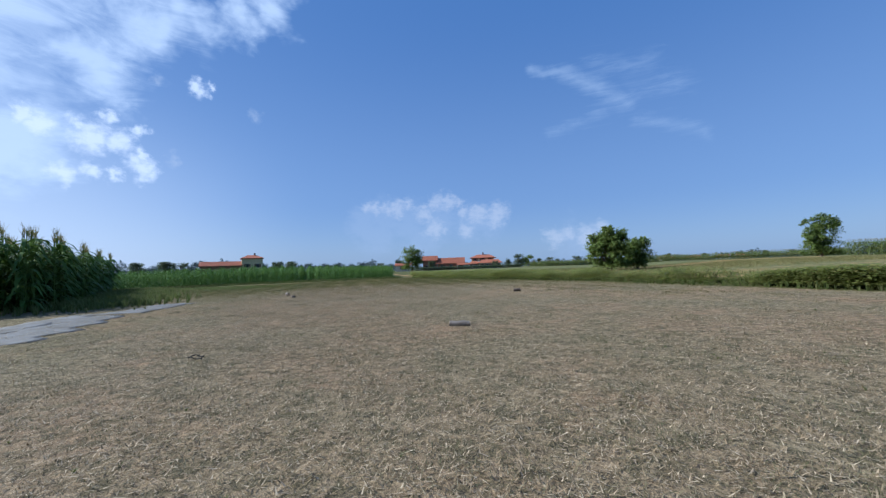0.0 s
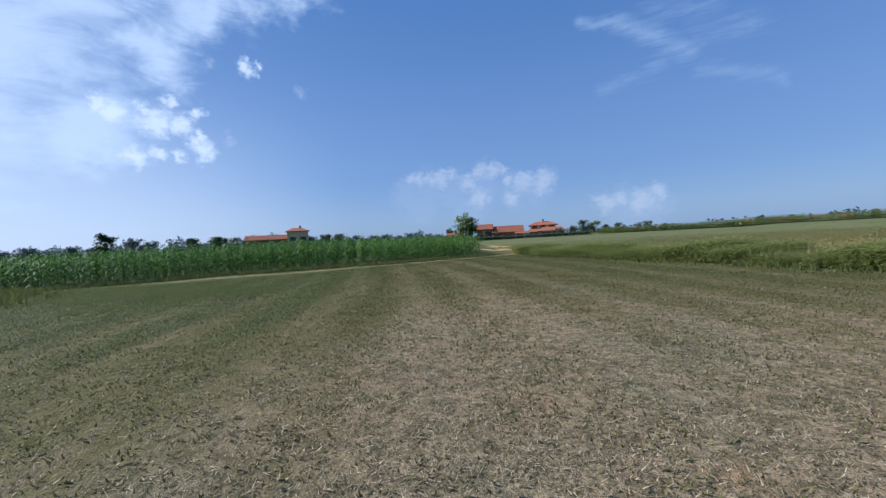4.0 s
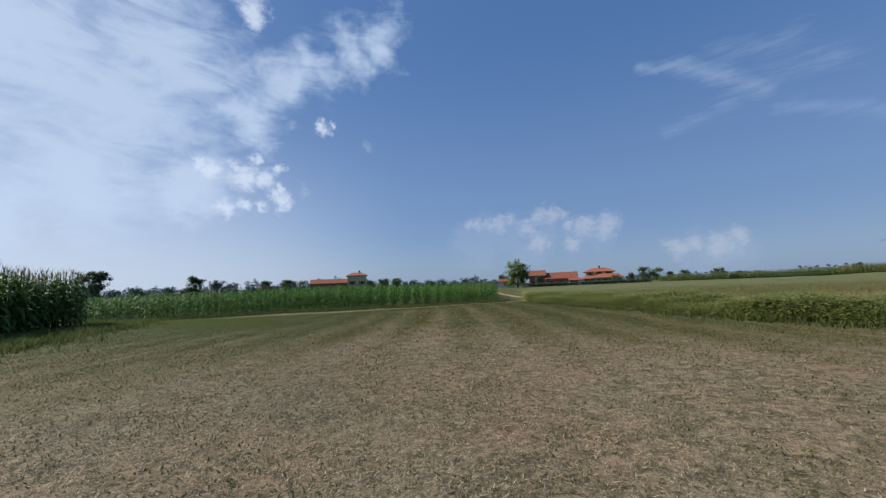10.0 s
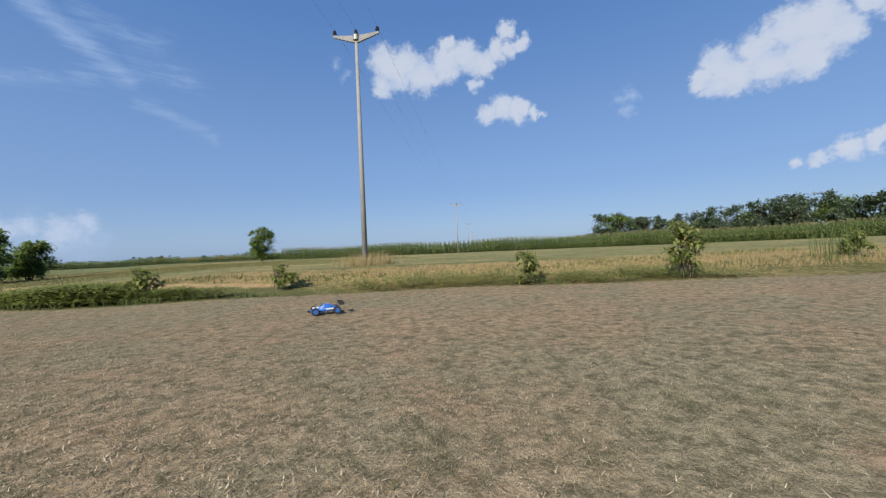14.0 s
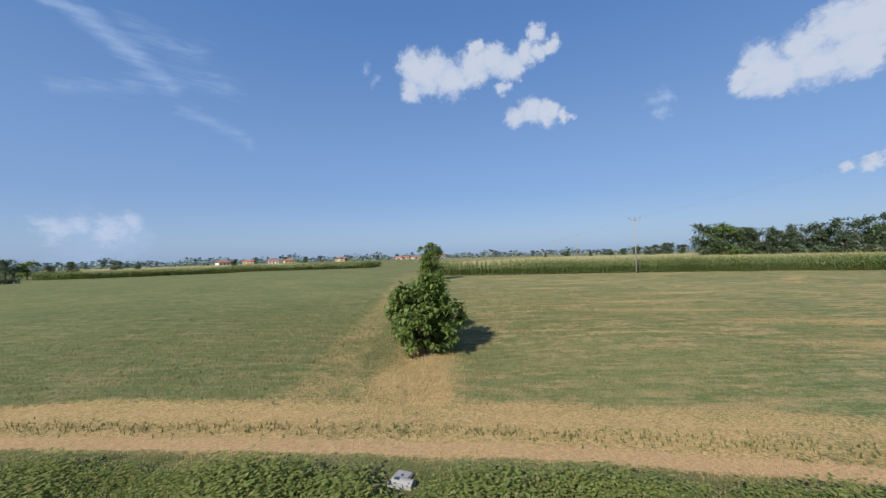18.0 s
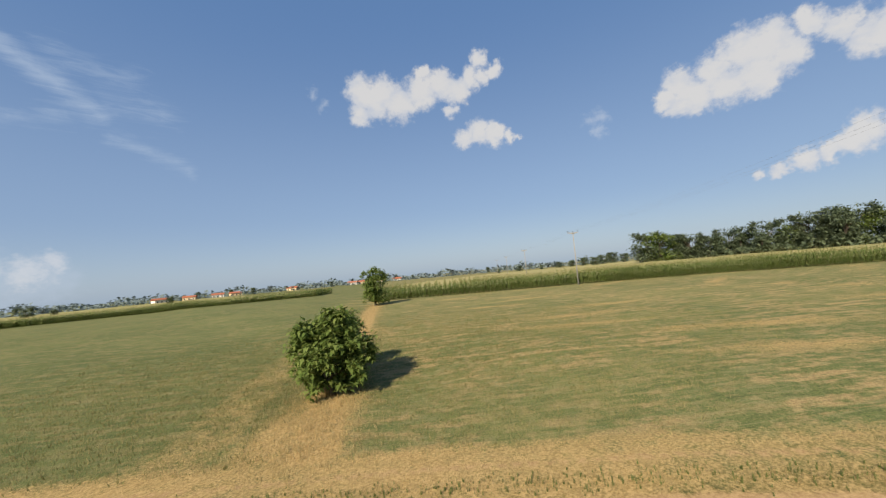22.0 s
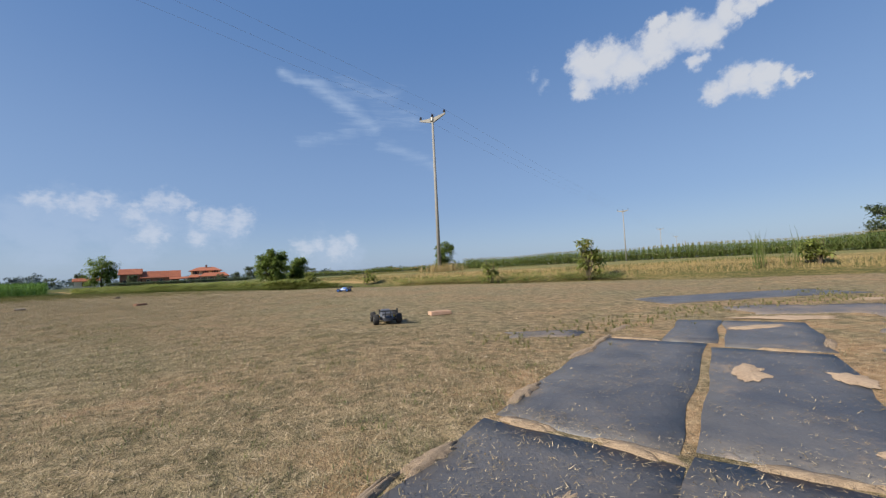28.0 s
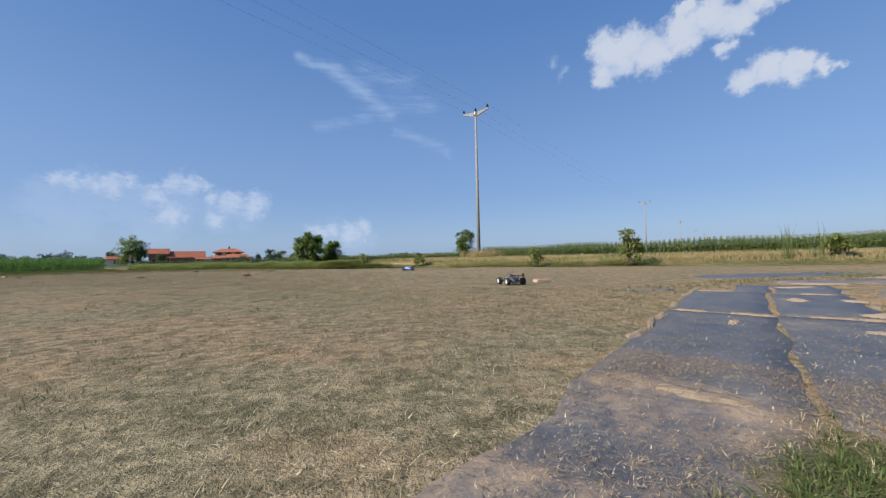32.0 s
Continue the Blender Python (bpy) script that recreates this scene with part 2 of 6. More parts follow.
def plain(name, colour, colour2=None, scale=8.0, rough=0.7, metal=0.0, spec=0.35, relief=0.15):
    """Two tones mixed at two scales, with fine relief."""
    m, k = material(name, rough, metal, spec)
    big, small = k.noise(k.at, scale, 5.0), k.noise(k.at, scale * 9.0, 3.0)
    t = k.ramp(k.math("MULTIPLY_ADD", small, 0.4, k.math("MULTIPLY", big, 0.7)), 0.35, 0.75)
    c2 = colour2 or tuple(v * 0.72 for v in colour)
    k.put(k.bsdf.inputs["Base Color"], k.mix(t, (*colour, 1), (*c2, 1)))
    if relief:
        bump(k, small, relief, 0.01)
    return m


def leafy(name, colours, through_light=0.35, rough=0.62, spec=0.15, patch=0.0):
    """Leaves: each blade or leaf takes its own tone; some light passes through."""
    m, k = material(name, rough, 0.0, spec)
    rnd = k.add("ShaderNodeNewGeometry").outputs["Random Per Island"]
    ramp = k.add("ShaderNodeValToRGB", {0: rnd})
    els = ramp.color_ramp.elements
    while len(els) < len(colours):
        els.new(0.5)
    for n, col in enumerate(colours):
        els[n].position, els[n].color = n / max(1, len(colours) - 1), (*col, 1)
    c = ramp.outputs[0]
    if patch:
        c = k.mix(k.math("MULTIPLY", k.ramp(k.noise(k.place, patch, 4.0), 0.4, 0.65), 0.55), c, (*(v * 0.62 for v in colours[0]), 1))
    k.put(k.bsdf.inputs["Base Color"], c)
    tl = k.add("ShaderNodeBsdfTranslucent", {"Color": c})
    mixed = k.add("ShaderNodeMixShader", {0: through_light, 1: k.bsdf.outputs[0], 2: tl.outputs[0]})
    k.put(k.out.inputs[0], mixed.outputs[0])
    return m


def ground_material():
    m, k = material("ground_soil", 0.95, 0.0, 0.1)
    soil = k.add("ShaderNodeAttribute", attribute_name="soil")
    sep = k.add("ShaderNodeSeparateColor", {0: soil.outputs["Color"]})
    green, road, dry = sep.outputs[0], sep.outputs[1], sep.outputs[2]
    bare = soil.outputs["Alpha"]
    p = k.place
    n1, n2, n3, n4 = k.noise(p, 0.35, 6.0, 0.6), k.noise(p, 2.3, 6.0, 0.65), k.noise(p, 14.0, 6.0, 0.7), k.noise(p, 55.0, 3.0, 0.7)
    straw = None
    for turn in (0.3, 1.1, 1.9, 2.7):
        ct, st = math.cos(turn), math.sin(turn)
        along = k.add("ShaderNodeCombineXYZ", {"X": k.vec("DOT_PRODUCT", p, (26 * ct, 26 * st, 0.0)), "Y": k.vec("DOT_PRODUCT", p, (-118 * st, 118 * ct, 0.0)), "Z": turn * 9.0}).outputs[0]
        fibre = k.noise(along, 1.0, 3.0, 0.65)
        straw = fibre if straw is None else k.math("MAXIMUM", straw, fibre)
    clump = k.noise(p, 6.5, 5.0, 0.72, 0.5)
    # dry stubble: brown earth under straw, with grey-green remains and reddish earth in patches
    c = k.mix(k.ramp(n3, 0.32, 0.68), (0.158, 0.116, 0.066, 1), (0.365, 0.268, 0.158, 1))
    c = k.mix(k.ramp(n1, 0.38, 0.62, 0.0, 0.60), c, k.mix(k.ramp(n3, 0.35, 0.65), (0.122, 0.120, 0.068, 1), (0.265, 0.248, 0.150, 1)))
    c = k.mix(k.ramp(k.noise(p, 0.9, 5.0, 0.65), 0.52, 0.70, 0.0, 0.45), c, (0.33, 0.205, 0.12, 1))
    c = k.mix(k.ramp(straw, 0.62, 0.73, 0.0, 0.85), c, (0.56, 0.465, 0.30, 1))
    c = k.mix(k.ramp(k.math("ADD", clump, k.math("MULTIPLY", n4, 0.3)), 0.60, 0.78, 0.0, 0.72), c, (0.080, 0.075, 0.040, 1))
    sandy = k.mix(k.ramp(n3, 0.3, 0.7), (0.31, 0.188, 0.098, 1), (0.48, 0.32, 0.182, 1))
    c = k.mix(k.ramp(k.math("ADD", bare, k.math("MULTIPLY", k.math("SUBTRACT", n2, 0.5), 1.3)), 0.35, 0.8, 0.0, 0.85), c, sandy)
    # green cover
    g = k.mix(k.ramp(n3, 0.3, 0.7), (0.066, 0.085, 0.028, 1), (0.165, 0.18, 0.062, 1))
    g = k.mix(k.ramp(n2, 0.48, 0.70, 0.0, 0.55), g, (0.27, 0.225, 0.11, 1))
    g = k.mix(k.ramp(n1, 0.35, 0.65, 0.0, 0.5), g, (0.10, 0.135, 0.05, 1))
    g = k.mix(k.ramp(k.noise(p, 0.07, 5.0, 0.6), 0.42, 0.62, 0.0, 0.45), g, (0.21, 0.20, 0.075, 1))
    g = k.mix(k.ramp(clump, 0.56, 0.74, 0.0, 0.6), g, (0.045, 0.055, 0.02, 1))
    pace = k.noise(p, 1.05, 5.0, 0.7, 0.4)
    g = k.mix(k.ramp(pace, 0.50, 0.68, 0.0, 0.42), g, (0.235, 0.215, 0.105, 1))
    g = k.mix(k.ramp(pace, 0.32, 0.46, 0.5, 0.0), g, (0.062, 0.088, 0.034, 1))
    tufts = k.noise(p, 13.0, 4.0, 0.75)
    g = k.mix(k.ramp(tufts, 0.52, 0.64, 0.0, 0.50), g, (0.30, 0.24, 0.12, 1))
    g = k.mix(k.ramp(tufts, 0.34, 0.45, 0.55, 0.0), g, (0.05, 0.056, 0.02, 1))
    crop = k.add("ShaderNodeAttribute", attribute_name="crop").outputs["Fac"]
    swath = k.add("ShaderNodeCombineXYZ", {"X": k.vec("DOT_PRODUCT", p, (0.26, -0.22, 0.0)), "Y": k.vec("DOT_PRODUCT", p, (1.02, 1.23, 0.0))}).outputs[0]
    lines_across = k.noise(k.add("ShaderNodeCombineXYZ", {"X": k.vec("DOT_PRODUCT", p, (0.5, -0.42, 0.0)), "Y": k.vec("DOT_PRODUCT", p, (3.3, 4.0, 0.0))}).outputs[0], 1.0, 5.0, 0.7)
    g = k.mix(k.math("MULTIPLY", k.ramp(lines_across, 0.50, 0.66, 0.0, 0.42), crop), g, (0.27, 0.24, 0.125, 1))
    g = k.mix(k.math("MULTIPLY", k.ramp(lines_across, 0.34, 0.47, 0.45, 0.0), crop), g, (0.065, 0.085, 0.035, 1))
    thin = k.ramp(k.math("ADD", k.noise(swath, 1.0, 6.0, 0.68, 0.3), k.math("MULTIPLY", k.math("SUBTRACT", n2, 0.5), 0.5)), 0.44, 0.63, 0.0, 0.76)
    thin = k.math("MULTIPLY", thin, k.ramp(k.noise(p, 0.13, 4.0, 0.6), 0.38, 0.56, 0.35, 1.0))
    g = k.mix(k.math("MULTIPLY", thin, k.ramp(crop, 0.5, 1.0, 0.45, 1.0)), g, k.mix(k.ramp(n3, 0.3, 0.7), (0.28, 0.175, 0.082, 1), (0.50, 0.35, 0.18, 1)))
    turf = k.mix(k.ramp(n3, 0.3, 0.7), (0.066, 0.066, 0.019, 1), (0.172, 0.155, 0.052, 1))
    g = k.mix(k.ramp(crop, 0.72, 0.95), k.mix(1.0, g, (0.72, 0.82, 0.78, 1), "MULTIPLY"), k.mix(1.0, g, (0.93, 0.97, 0.95, 1), "MULTIPLY"))
    turf = k.mix(k.ramp(n2, 0.45, 0.7, 0.0, 0.6), turf, (0.195, 0.148, 0.072, 1))
    # lines left by the mower, running towards the maize
    lines = k.add("ShaderNodeCombineXYZ", {"X": k.vec("DOT_PRODUCT", p, (-0.17, 0.18, 0.0)), "Y": k.vec("DOT_PRODUCT", p, (2.3, 2.15, 0.0))}).outputs[0]
    mown = k.noise(lines, 1.0, 5.0, 0.65)
    turf = k.mix(k.ramp(mown, 0.50, 0.68, 0.0, 0.5), turf, (0.23, 0.18, 0.105, 1))
    turf = k.mix(k.ramp(mown, 0.34, 0.48, 0.45, 0.0), turf, (0.055, 0.058, 0.020, 1))
    turf = k.mix(k.ramp(k.noise(p, 4.2, 6.0, 0.75), 0.54, 0.68, 0.0, 0.6), turf, k.mix(k.ramp(n3, 0.3, 0.7), (0.135, 0.098, 0.058, 1), (0.27, 0.20, 0.125, 1)))
    turf = k.mix(k.ramp(green, 0.80, 1.0, 0.0, 0.7), k.mix(1.0, turf, (0.87, 0.88, 0.88, 1), "MULTIPLY"), k.mix(k.ramp(n3, 0.3, 0.7), (0.030, 0.052, 0.014, 1), (0.075, 0.105, 0.032, 1)))
    g = k.mix(k.ramp(crop, 0.0, 0.5), turf, g)
    gm = k.ramp(k.math("ADD", green, k.math("MULTIPLY", k.math("SUBTRACT", k.math("MULTIPLY_ADD", n3, 0.5, k.math("MULTIPLY", n2, 0.6)), 0.55), 0.9)), 0.25, 0.75)
    c = k.mix(gm, c, g)
    # dried grass, golden
    d = k.mix(k.ramp(n3, 0.3, 0.7), (0.28, 0.182, 0.068, 1), (0.49, 0.35, 0.16, 1))
    d = k.mix(k.ramp(n2, 0.46, 0.68, 0.0, 0.55), d, (0.20, 0.168, 0.066, 1))
    d = k.mix(k.ramp(clump, 0.56, 0.74, 0.0, 0.5), d, (0.14, 0.105, 0.05, 1))
    dm = k.ramp(k.math("ADD", dry, k.math("MULTIPLY", k.math("SUBTRACT", k.math("MULTIPLY_ADD", n1, 0.3, k.math("MULTIPLY_ADD", n2, 0.4, k.math("MULTIPLY", n3, 0.5))), 0.6), 2.1)), 0.3, 0.95)
    c = k.mix(dm, c, d)
    # worn earth road
    r = k.mix(k.ramp(n3, 0.3, 0.7), (0.29, 0.187, 0.088, 1), (0.45, 0.312, 0.158, 1))
    rm = k.ramp(k.math("ADD", road, k.math("MULTIPLY", k.math("SUBTRACT", n2, 0.5), 0.6)), 0.35, 0.70)
    c = k.mix(rm, c, r)
    c = k.mix(1.0, c, (1.10, 1.06, 1.03, 1), "MULTIPLY")
    k.put(k.bsdf.inputs["Base Color"], c)
    h = k.math("MULTIPLY_ADD", straw, 0.6, k.math("MULTIPLY_ADD", n3, 1.0, k.math("MULTIPLY", n4, 0.6)))
    bump(k, h, 0.75, 0.035)
    return m


def sheet_material(name, dust_from):
    """Dark plastic sheet with dust, chaff and dried mud."""
    m, k = material(name, 0.4, 0.0, 0.65)
    p = k.place
    n1, n2, n3 = k.noise(p, 1.6, 6.0, 0.65), k.noise(p, 9.0, 6.0, 0.7), k.noise(p, 60.0, 4.0, 0.7)
    rnd = k.add("ShaderNodeObjectInfo").outputs["Random"]
    c = k.mix(n2, (0.030, 0.032, 0.040, 1), (0.055, 0.058, 0.068, 1))
    dust = k.ramp(k.math("ADD", n1, k.math("MULTIPLY_ADD", n2, 0.5, k.math("MULTIPLY", rnd, 0.08))), dust_from, dust_from + 0.30, 0.0, 0.9)
    haze = k.ramp(k.noise(p, 3.1, 5.0, 0.6), 0.28, 0.68, 0.10, 0.52)
    c = k.mix(haze, c, (0.175, 0.155, 0.132, 1))
    c = k.mix(dust, c, (0.36, 0.25, 0.155, 1))
    c = k.mix(k.ramp(n3, 0.66, 0.72, 0.0, 0.8), c, (0.55, 0.46, 0.31, 1))
    k.put(k.bsdf.inputs["Base Color"], c)
    k.put(k.bsdf.inputs["Roughness"], k.math("MULTIPLY_ADD", dust, 0.4, k.math("MULTIPLY_ADD", n2, 0.25, 0.36)))
    bump(k, k.math("MULTIPLY_ADD", n1, 1.5, n2), 0.35, 0.03)
    return m


GROUND = ground_material()
SHEET = sheet_material("plastic_sheet", 0.82)
MUDDY_SHEET = sheet_material("muddy_plastic_sheet", 0.73)
EARTHY_SHEET = sheet_material("earthy_plastic_sheet", 0.64)
GREY_SHEET = plain("faded_sheet", (0.20, 0.20, 0.19), (0.12, 0.108, 0.08), 2.2, 0.75, spec=0.3)
DUSTY_SHEET = plain("dusty_sheet", (0.085, 0.085, 0.095), (0.24, 0.18, 0.125), 2.0, 0.6, spec=0.4)
CORN = leafy("corn_leaf", [(0.062, 0.140, 0.025), (0.10, 0.195, 0.037), (0.148, 0.24, 0.054), (0.08, 0.168, 0.03)], 0.3)
CORN_TALL = leafy("tall_corn_leaf", [(0.055, 0.11, 0.02), (0.085, 0.15, 0.03), (0.125, 0.19, 0.045), (0.07, 0.13, 0.024)], 0.25)
CORN_RIPE = leafy("corn_leaf_ripe", [(0.10, 0.155, 0.036), (0.145, 0.195, 0.052), (0.22, 0.235, 0.085), (0.12, 0.17, 0.042)], 0.4)
# darker than the leaves: stands for shade among plants that a flat sheet lacks
CANOPY = leafy("shaded_corn_canopy", [(0.035, 0.07, 0.014), (0.055, 0.10, 0.02)], 0.0, 0.9, 0.0)
CANOPY_RIPE = leafy("corn_canopy_ripe", [(0.24, 0.225, 0.085), (0.32, 0.28, 0.12)], 0.0, 0.8)
TASSEL = leafy("corn_tassel", [(0.30, 0.255, 0.105), (0.22, 0.20, 0.08)], 0.2)
LEAF = leafy("tree_leaf", [(0.105, 0.162, 0.040), (0.165, 0.225, 0.058), (0.23, 0.28, 0.082), (0.125, 0.188, 0.047)], 0.48)
# woodland tones lifted and greyed, with some distance haze mixed in
DARK_LEAF = leafy("woodland_leaf", [(0.105, 0.138, 0.082), (0.135, 0.172, 0.10), (0.175, 0.21, 0.115)], 0.42)
# blue-grey in place of leaf green: haze of distance put into the colour
FAR_LEAF = leafy("haze_tinted_far_leaf", [(0.135, 0.175, 0.178), (0.16, 0.20, 0.198), (0.145, 0.188, 0.186)], 0.2, 0.8, 0.1)
PALE_LEAF = leafy("poplar_leaf", [(0.07, 0.10, 0.045), (0.10, 0.13, 0.065)], 0.3)
WEED = leafy("bramble_leaf", [(0.19, 0.235, 0.055), (0.26, 0.30, 0.078), (0.34, 0.36, 0.115), (0.155, 0.20, 0.048), (0.38, 0.33, 0.13)], 0.55)
GRASS = leafy("green_grass", [(0.085, 0.12, 0.03), (0.13, 0.165, 0.045), (0.19, 0.19, 0.075)], 0.35)
LUSH = leafy("lush_grass", [(0.10, 0.145, 0.032), (0.15, 0.195, 0.05), (0.19, 0.19, 0.075), (0.08, 0.115, 0.028)], 0.4)
SEDGE = leafy("half_dry_grass", [(0.11, 0.135, 0.045), (0.16, 0.175, 0.065), (0.27, 0.235, 0.11), (0.36, 0.29, 0.15), (0.13, 0.15, 0.05)], 0.3)
STRAW = leafy("dry_grass", [(0.37, 0.265, 0.12), (0.49, 0.37, 0.185), (0.30, 0.21, 0.095), (0.42, 0.33, 0.16), (0.22, 0.20, 0.075)], 0.3)
CHAFF = leafy("cut_straw", [(0.27, 0.185, 0.10), (0.60, 0.49, 0.32), (0.12, 0.085, 0.045), (0.38, 0.28, 0.16), (0.085, 0.078, 0.042), (0.50, 0.40, 0.25)], 0.1)
DRY_LITTER = leafy("dry_litter", [(0.40, 0.245, 0.125), (0.52, 0.35, 0.195), (0.24, 0.15, 0.08), (0.58, 0.45, 0.28), (0.095, 0.066, 0.040), (0.30, 0.185, 0.10)], 0.15)
BARK = plain("bark", (0.16, 0.12, 0.085), (0.08, 0.06, 0.045), 14.0, 0.9, relief=0.6)
CONCRETE = plain("concrete", (0.27, 0.258, 0.235), (0.21, 0.20, 0.18), 3.0, 0.85)
STEEL = plain("galvanised_steel", (0.30, 0.29, 0.27), (0.2, 0.19, 0.17), 12.0, 0.5, 0.6)
GLASSY = plain("brown_porcelain", (0.045, 0.03, 0.025), (0.03, 0.02, 0.02), 10.0, 0.2, spec=0.6, relief=0)
WIRE = plain("weathered_wire", (0.30, 0.31, 0.34), (0.24, 0.25, 0.27), 2.0, 0.5, 0.3, relief=0)
ROOF = plain("terracotta_roof", (0.40, 0.135, 0.07), (0.29, 0.10, 0.055), 1.2, 0.85, relief=0.4)
PLASTER = plain("white_plaster", (0.74, 0.70, 0.62), (0.62, 0.58, 0.5), 0.8, 0.9)
OCHRE = plain("ochre_plaster", (0.66, 0.52, 0.31), (0.56, 0.43, 0.25), 0.8, 0.9)
BRICKWORK = plain("old_brick_wall", (0.30, 0.15, 0.10), (0.22, 0.115, 0.08), 1.5, 0.9)
DARK_GAP = plain("dark_opening", (0.035, 0.033, 0.032), None, 3.0, 0.4)
SHUTTER = plain("brown_shutter", (0.16, 0.09, 0.05), None, 6.0, 0.7)
WOOD = plain("log_wood", (0.46, 0.37, 0.26), (0.30, 0.22, 0.14), 9.0, 0.85, relief=0.4)
PALE_BARK = plain("pale_bark", (0.27, 0.235, 0.195), (0.15, 0.125, 0.10), 16.0, 0.9, relief=0.6)
CLAY = plain("clay_brick", (0.55, 0.36, 0.25), (0.42, 0.27, 0.18), 20.0, 0.9)
RUBBER = plain("black_rubber", (0.018, 0.018, 0.019), (0.035, 0.032, 0.03), 30.0, 0.85)
BLUE = plain("blue_paint", (0.035, 0.13, 0.42), (0.03, 0.09, 0.30), 12.0, 0.3, spec=0.5, relief=0)
WHITE = plain("white_plastic", (0.72, 0.72, 0.70), (0.55, 0.54, 0.5), 14.0, 0.4, relief=0)
GREY = plain("grey_paint", (0.10, 0.105, 0.12), (0.06, 0.062, 0.07), 12.0, 0.4, relief=0)
YELLOW = plain("yellow_paint", (0.62, 0.42, 0.03), None, 12.0, 0.4, relief=0)
ORANGE = plain("orange_paint", (0.70, 0.13, 0.03), None, 12.0, 0.4, relief=0)


# ---- mesh helpers ----
rng = np.random.default_rng(7)


def mesh_from(name, verts, tris, mat, smooth=False, mats=None, index=None):
    """A mesh from arrays of vertices and of faces with the same number of corners."""
    me = bpy.data.meshes.new(name)
    verts, tris = np.asarray(verts, np.float32), np.asarray(tris, np.int32)
    corners = tris.shape[1]
    me.vertices.add(len(verts))
    me.vertices.foreach_set("co", verts.ravel())
    me.loops.add(tris.size)
    me.loops.foreach_set("vertex_index", tris.ravel())
    me.polygons.add(len(tris))
    me.polygons.foreach_set("loop_start", np.arange(0, tris.size, corners, dtype=np.int32))
    for m in mats or [mat]:
        me.materials.append(m)
    if index is not None:
        me.polygons.foreach_set("material_index", np.asarray(index, np.int32))
    if smooth:
        me.polygons.foreach_set("use_smooth", np.ones(len(tris), bool))
    me.update(calc_edges=True)
    me.validate()
    return me


def part(name, bm, mat, parent, label="", smooth=False):
    me = bpy.data.meshes.new(name)
    bm.to_mesh(me)
    bm.free()
    me.materials.append(mat)
    if smooth:
        for poly in me.polygons:
            poly.use_smooth = True
    ob = new(name, me)
    ob.parent = parent
    return tagged(ob, label)


def mesh_part(name, me, parent, label=""):
    ob = new(name, me)
    ob.parent = parent
    return tagged(ob, label)


def thing(name, m, label, category, group="", kind=""):
    ob = new(name)
    ob.matrix_world = m
    return tagged(ob, label, category, group, kind)


def box(x0, y0, z0, x1, y1, z1, bevel=0.0, bm=None):
    bm = bm or bmesh.new()
    made = bmesh.ops.create_cube(bm, size=1.0, matrix=Matrix.Translation(((x0 + x1) / 2, (y0 + y1) / 2, (z0 + z1) / 2)) @ Matrix.Diagonal((x1 - x0, y1 - y0, z1 - z0, 1)))
    if bevel:
        edges = {e for v in made["verts"] for e in v.link_edges}
        bmesh.ops.bevel(bm, geom=list(edges), offset=bevel, segments=2, affect="EDGES")
    return bm


def rod(a, b, r0, r1=None, sides=10, bm=None, caps=True):
    bm = bm or bmesh.new()
    a, b = Vector(a), Vector(b)
    m = Matrix.Translation((a + b) / 2) @ (b - a).to_track_quat("Z", "Y").to_matrix().to_4x4()
    bmesh.ops.create_cone(bm, cap_ends=caps, segments=sides, radius1=r0, radius2=r0 if r1 is None else r1, depth=(b - a).length, matrix=m)
    return bm


def tube_arrays(points, radii, sides=7):
    """Vertices and quads of a bent tapering tube."""
    pts = [Vector(p) for p in points]
    verts, quads = [], []
    for n, p in enumerate(pts):
        way = (pts[min(n + 1, len(pts) - 1)] - pts[max(n - 1, 0)]).normalized()
        u = way.orthogonal().normalized()
        v = way.cross(u)
        for s in range(sides):
            a = 2 * math.pi * s / sides
            verts.append(p + radii[n] * (math.cos(a) * u + math.sin(a) * v))
    for n in range(len(pts) - 1):
        for s in range(sides):
            t = (s + 1) % sides
            quads.append((n * sides + s, n * sides + t, (n + 1) * sides + t, (n + 1) * sides + s))
    return [tuple(v) for v in verts], quads


def scatter(templates, places, yaws, scales, tilts=None):
    """Copies of small triangle templates (vertices, faces) laid out and joined: vertices and faces."""
    all_v, all_f, base = [], [], 0
    pick = rng.integers(0, len(templates), len(places))
    for n, (tv, tf) in enumerate(templates):
        sel = np.where(pick == n)[0]
        if not len(sel):
            continue
        tv, tf = np.asarray(tv, float), np.asarray(tf, int)
        cy, sy = np.cos(yaws[sel])[:, None], np.sin(yaws[sel])[:, None]
        x, y, z = (tv[None, :, i] * scales[sel][:, None] for i in range(3))
        if tilts is not None:
            ct, st = np.cos(tilts[sel])[:, None], np.sin(tilts[sel])[:, None]
            y, z = y * ct - z * st, y * st + z * ct
        v = np.stack([x * cy - y * sy, x * sy + y * cy, z], -1) + np.asarray(places)[sel][:, None, :]
        all_v.append(v.reshape(-1, 3))
        all_f.append((tf[None] + (base + np.arange(len(sel)) * len(tv))[:, None, None]).reshape(-1, tf.shape[1]))
        base += len(sel) * len(tv)
    return np.concatenate(all_v), np.concatenate(all_f)


def stuff(name, v, f, mat, label, category):
    return tagged(new(name, mesh_from(name, v, f, mat)), label, category, kind="stuff")


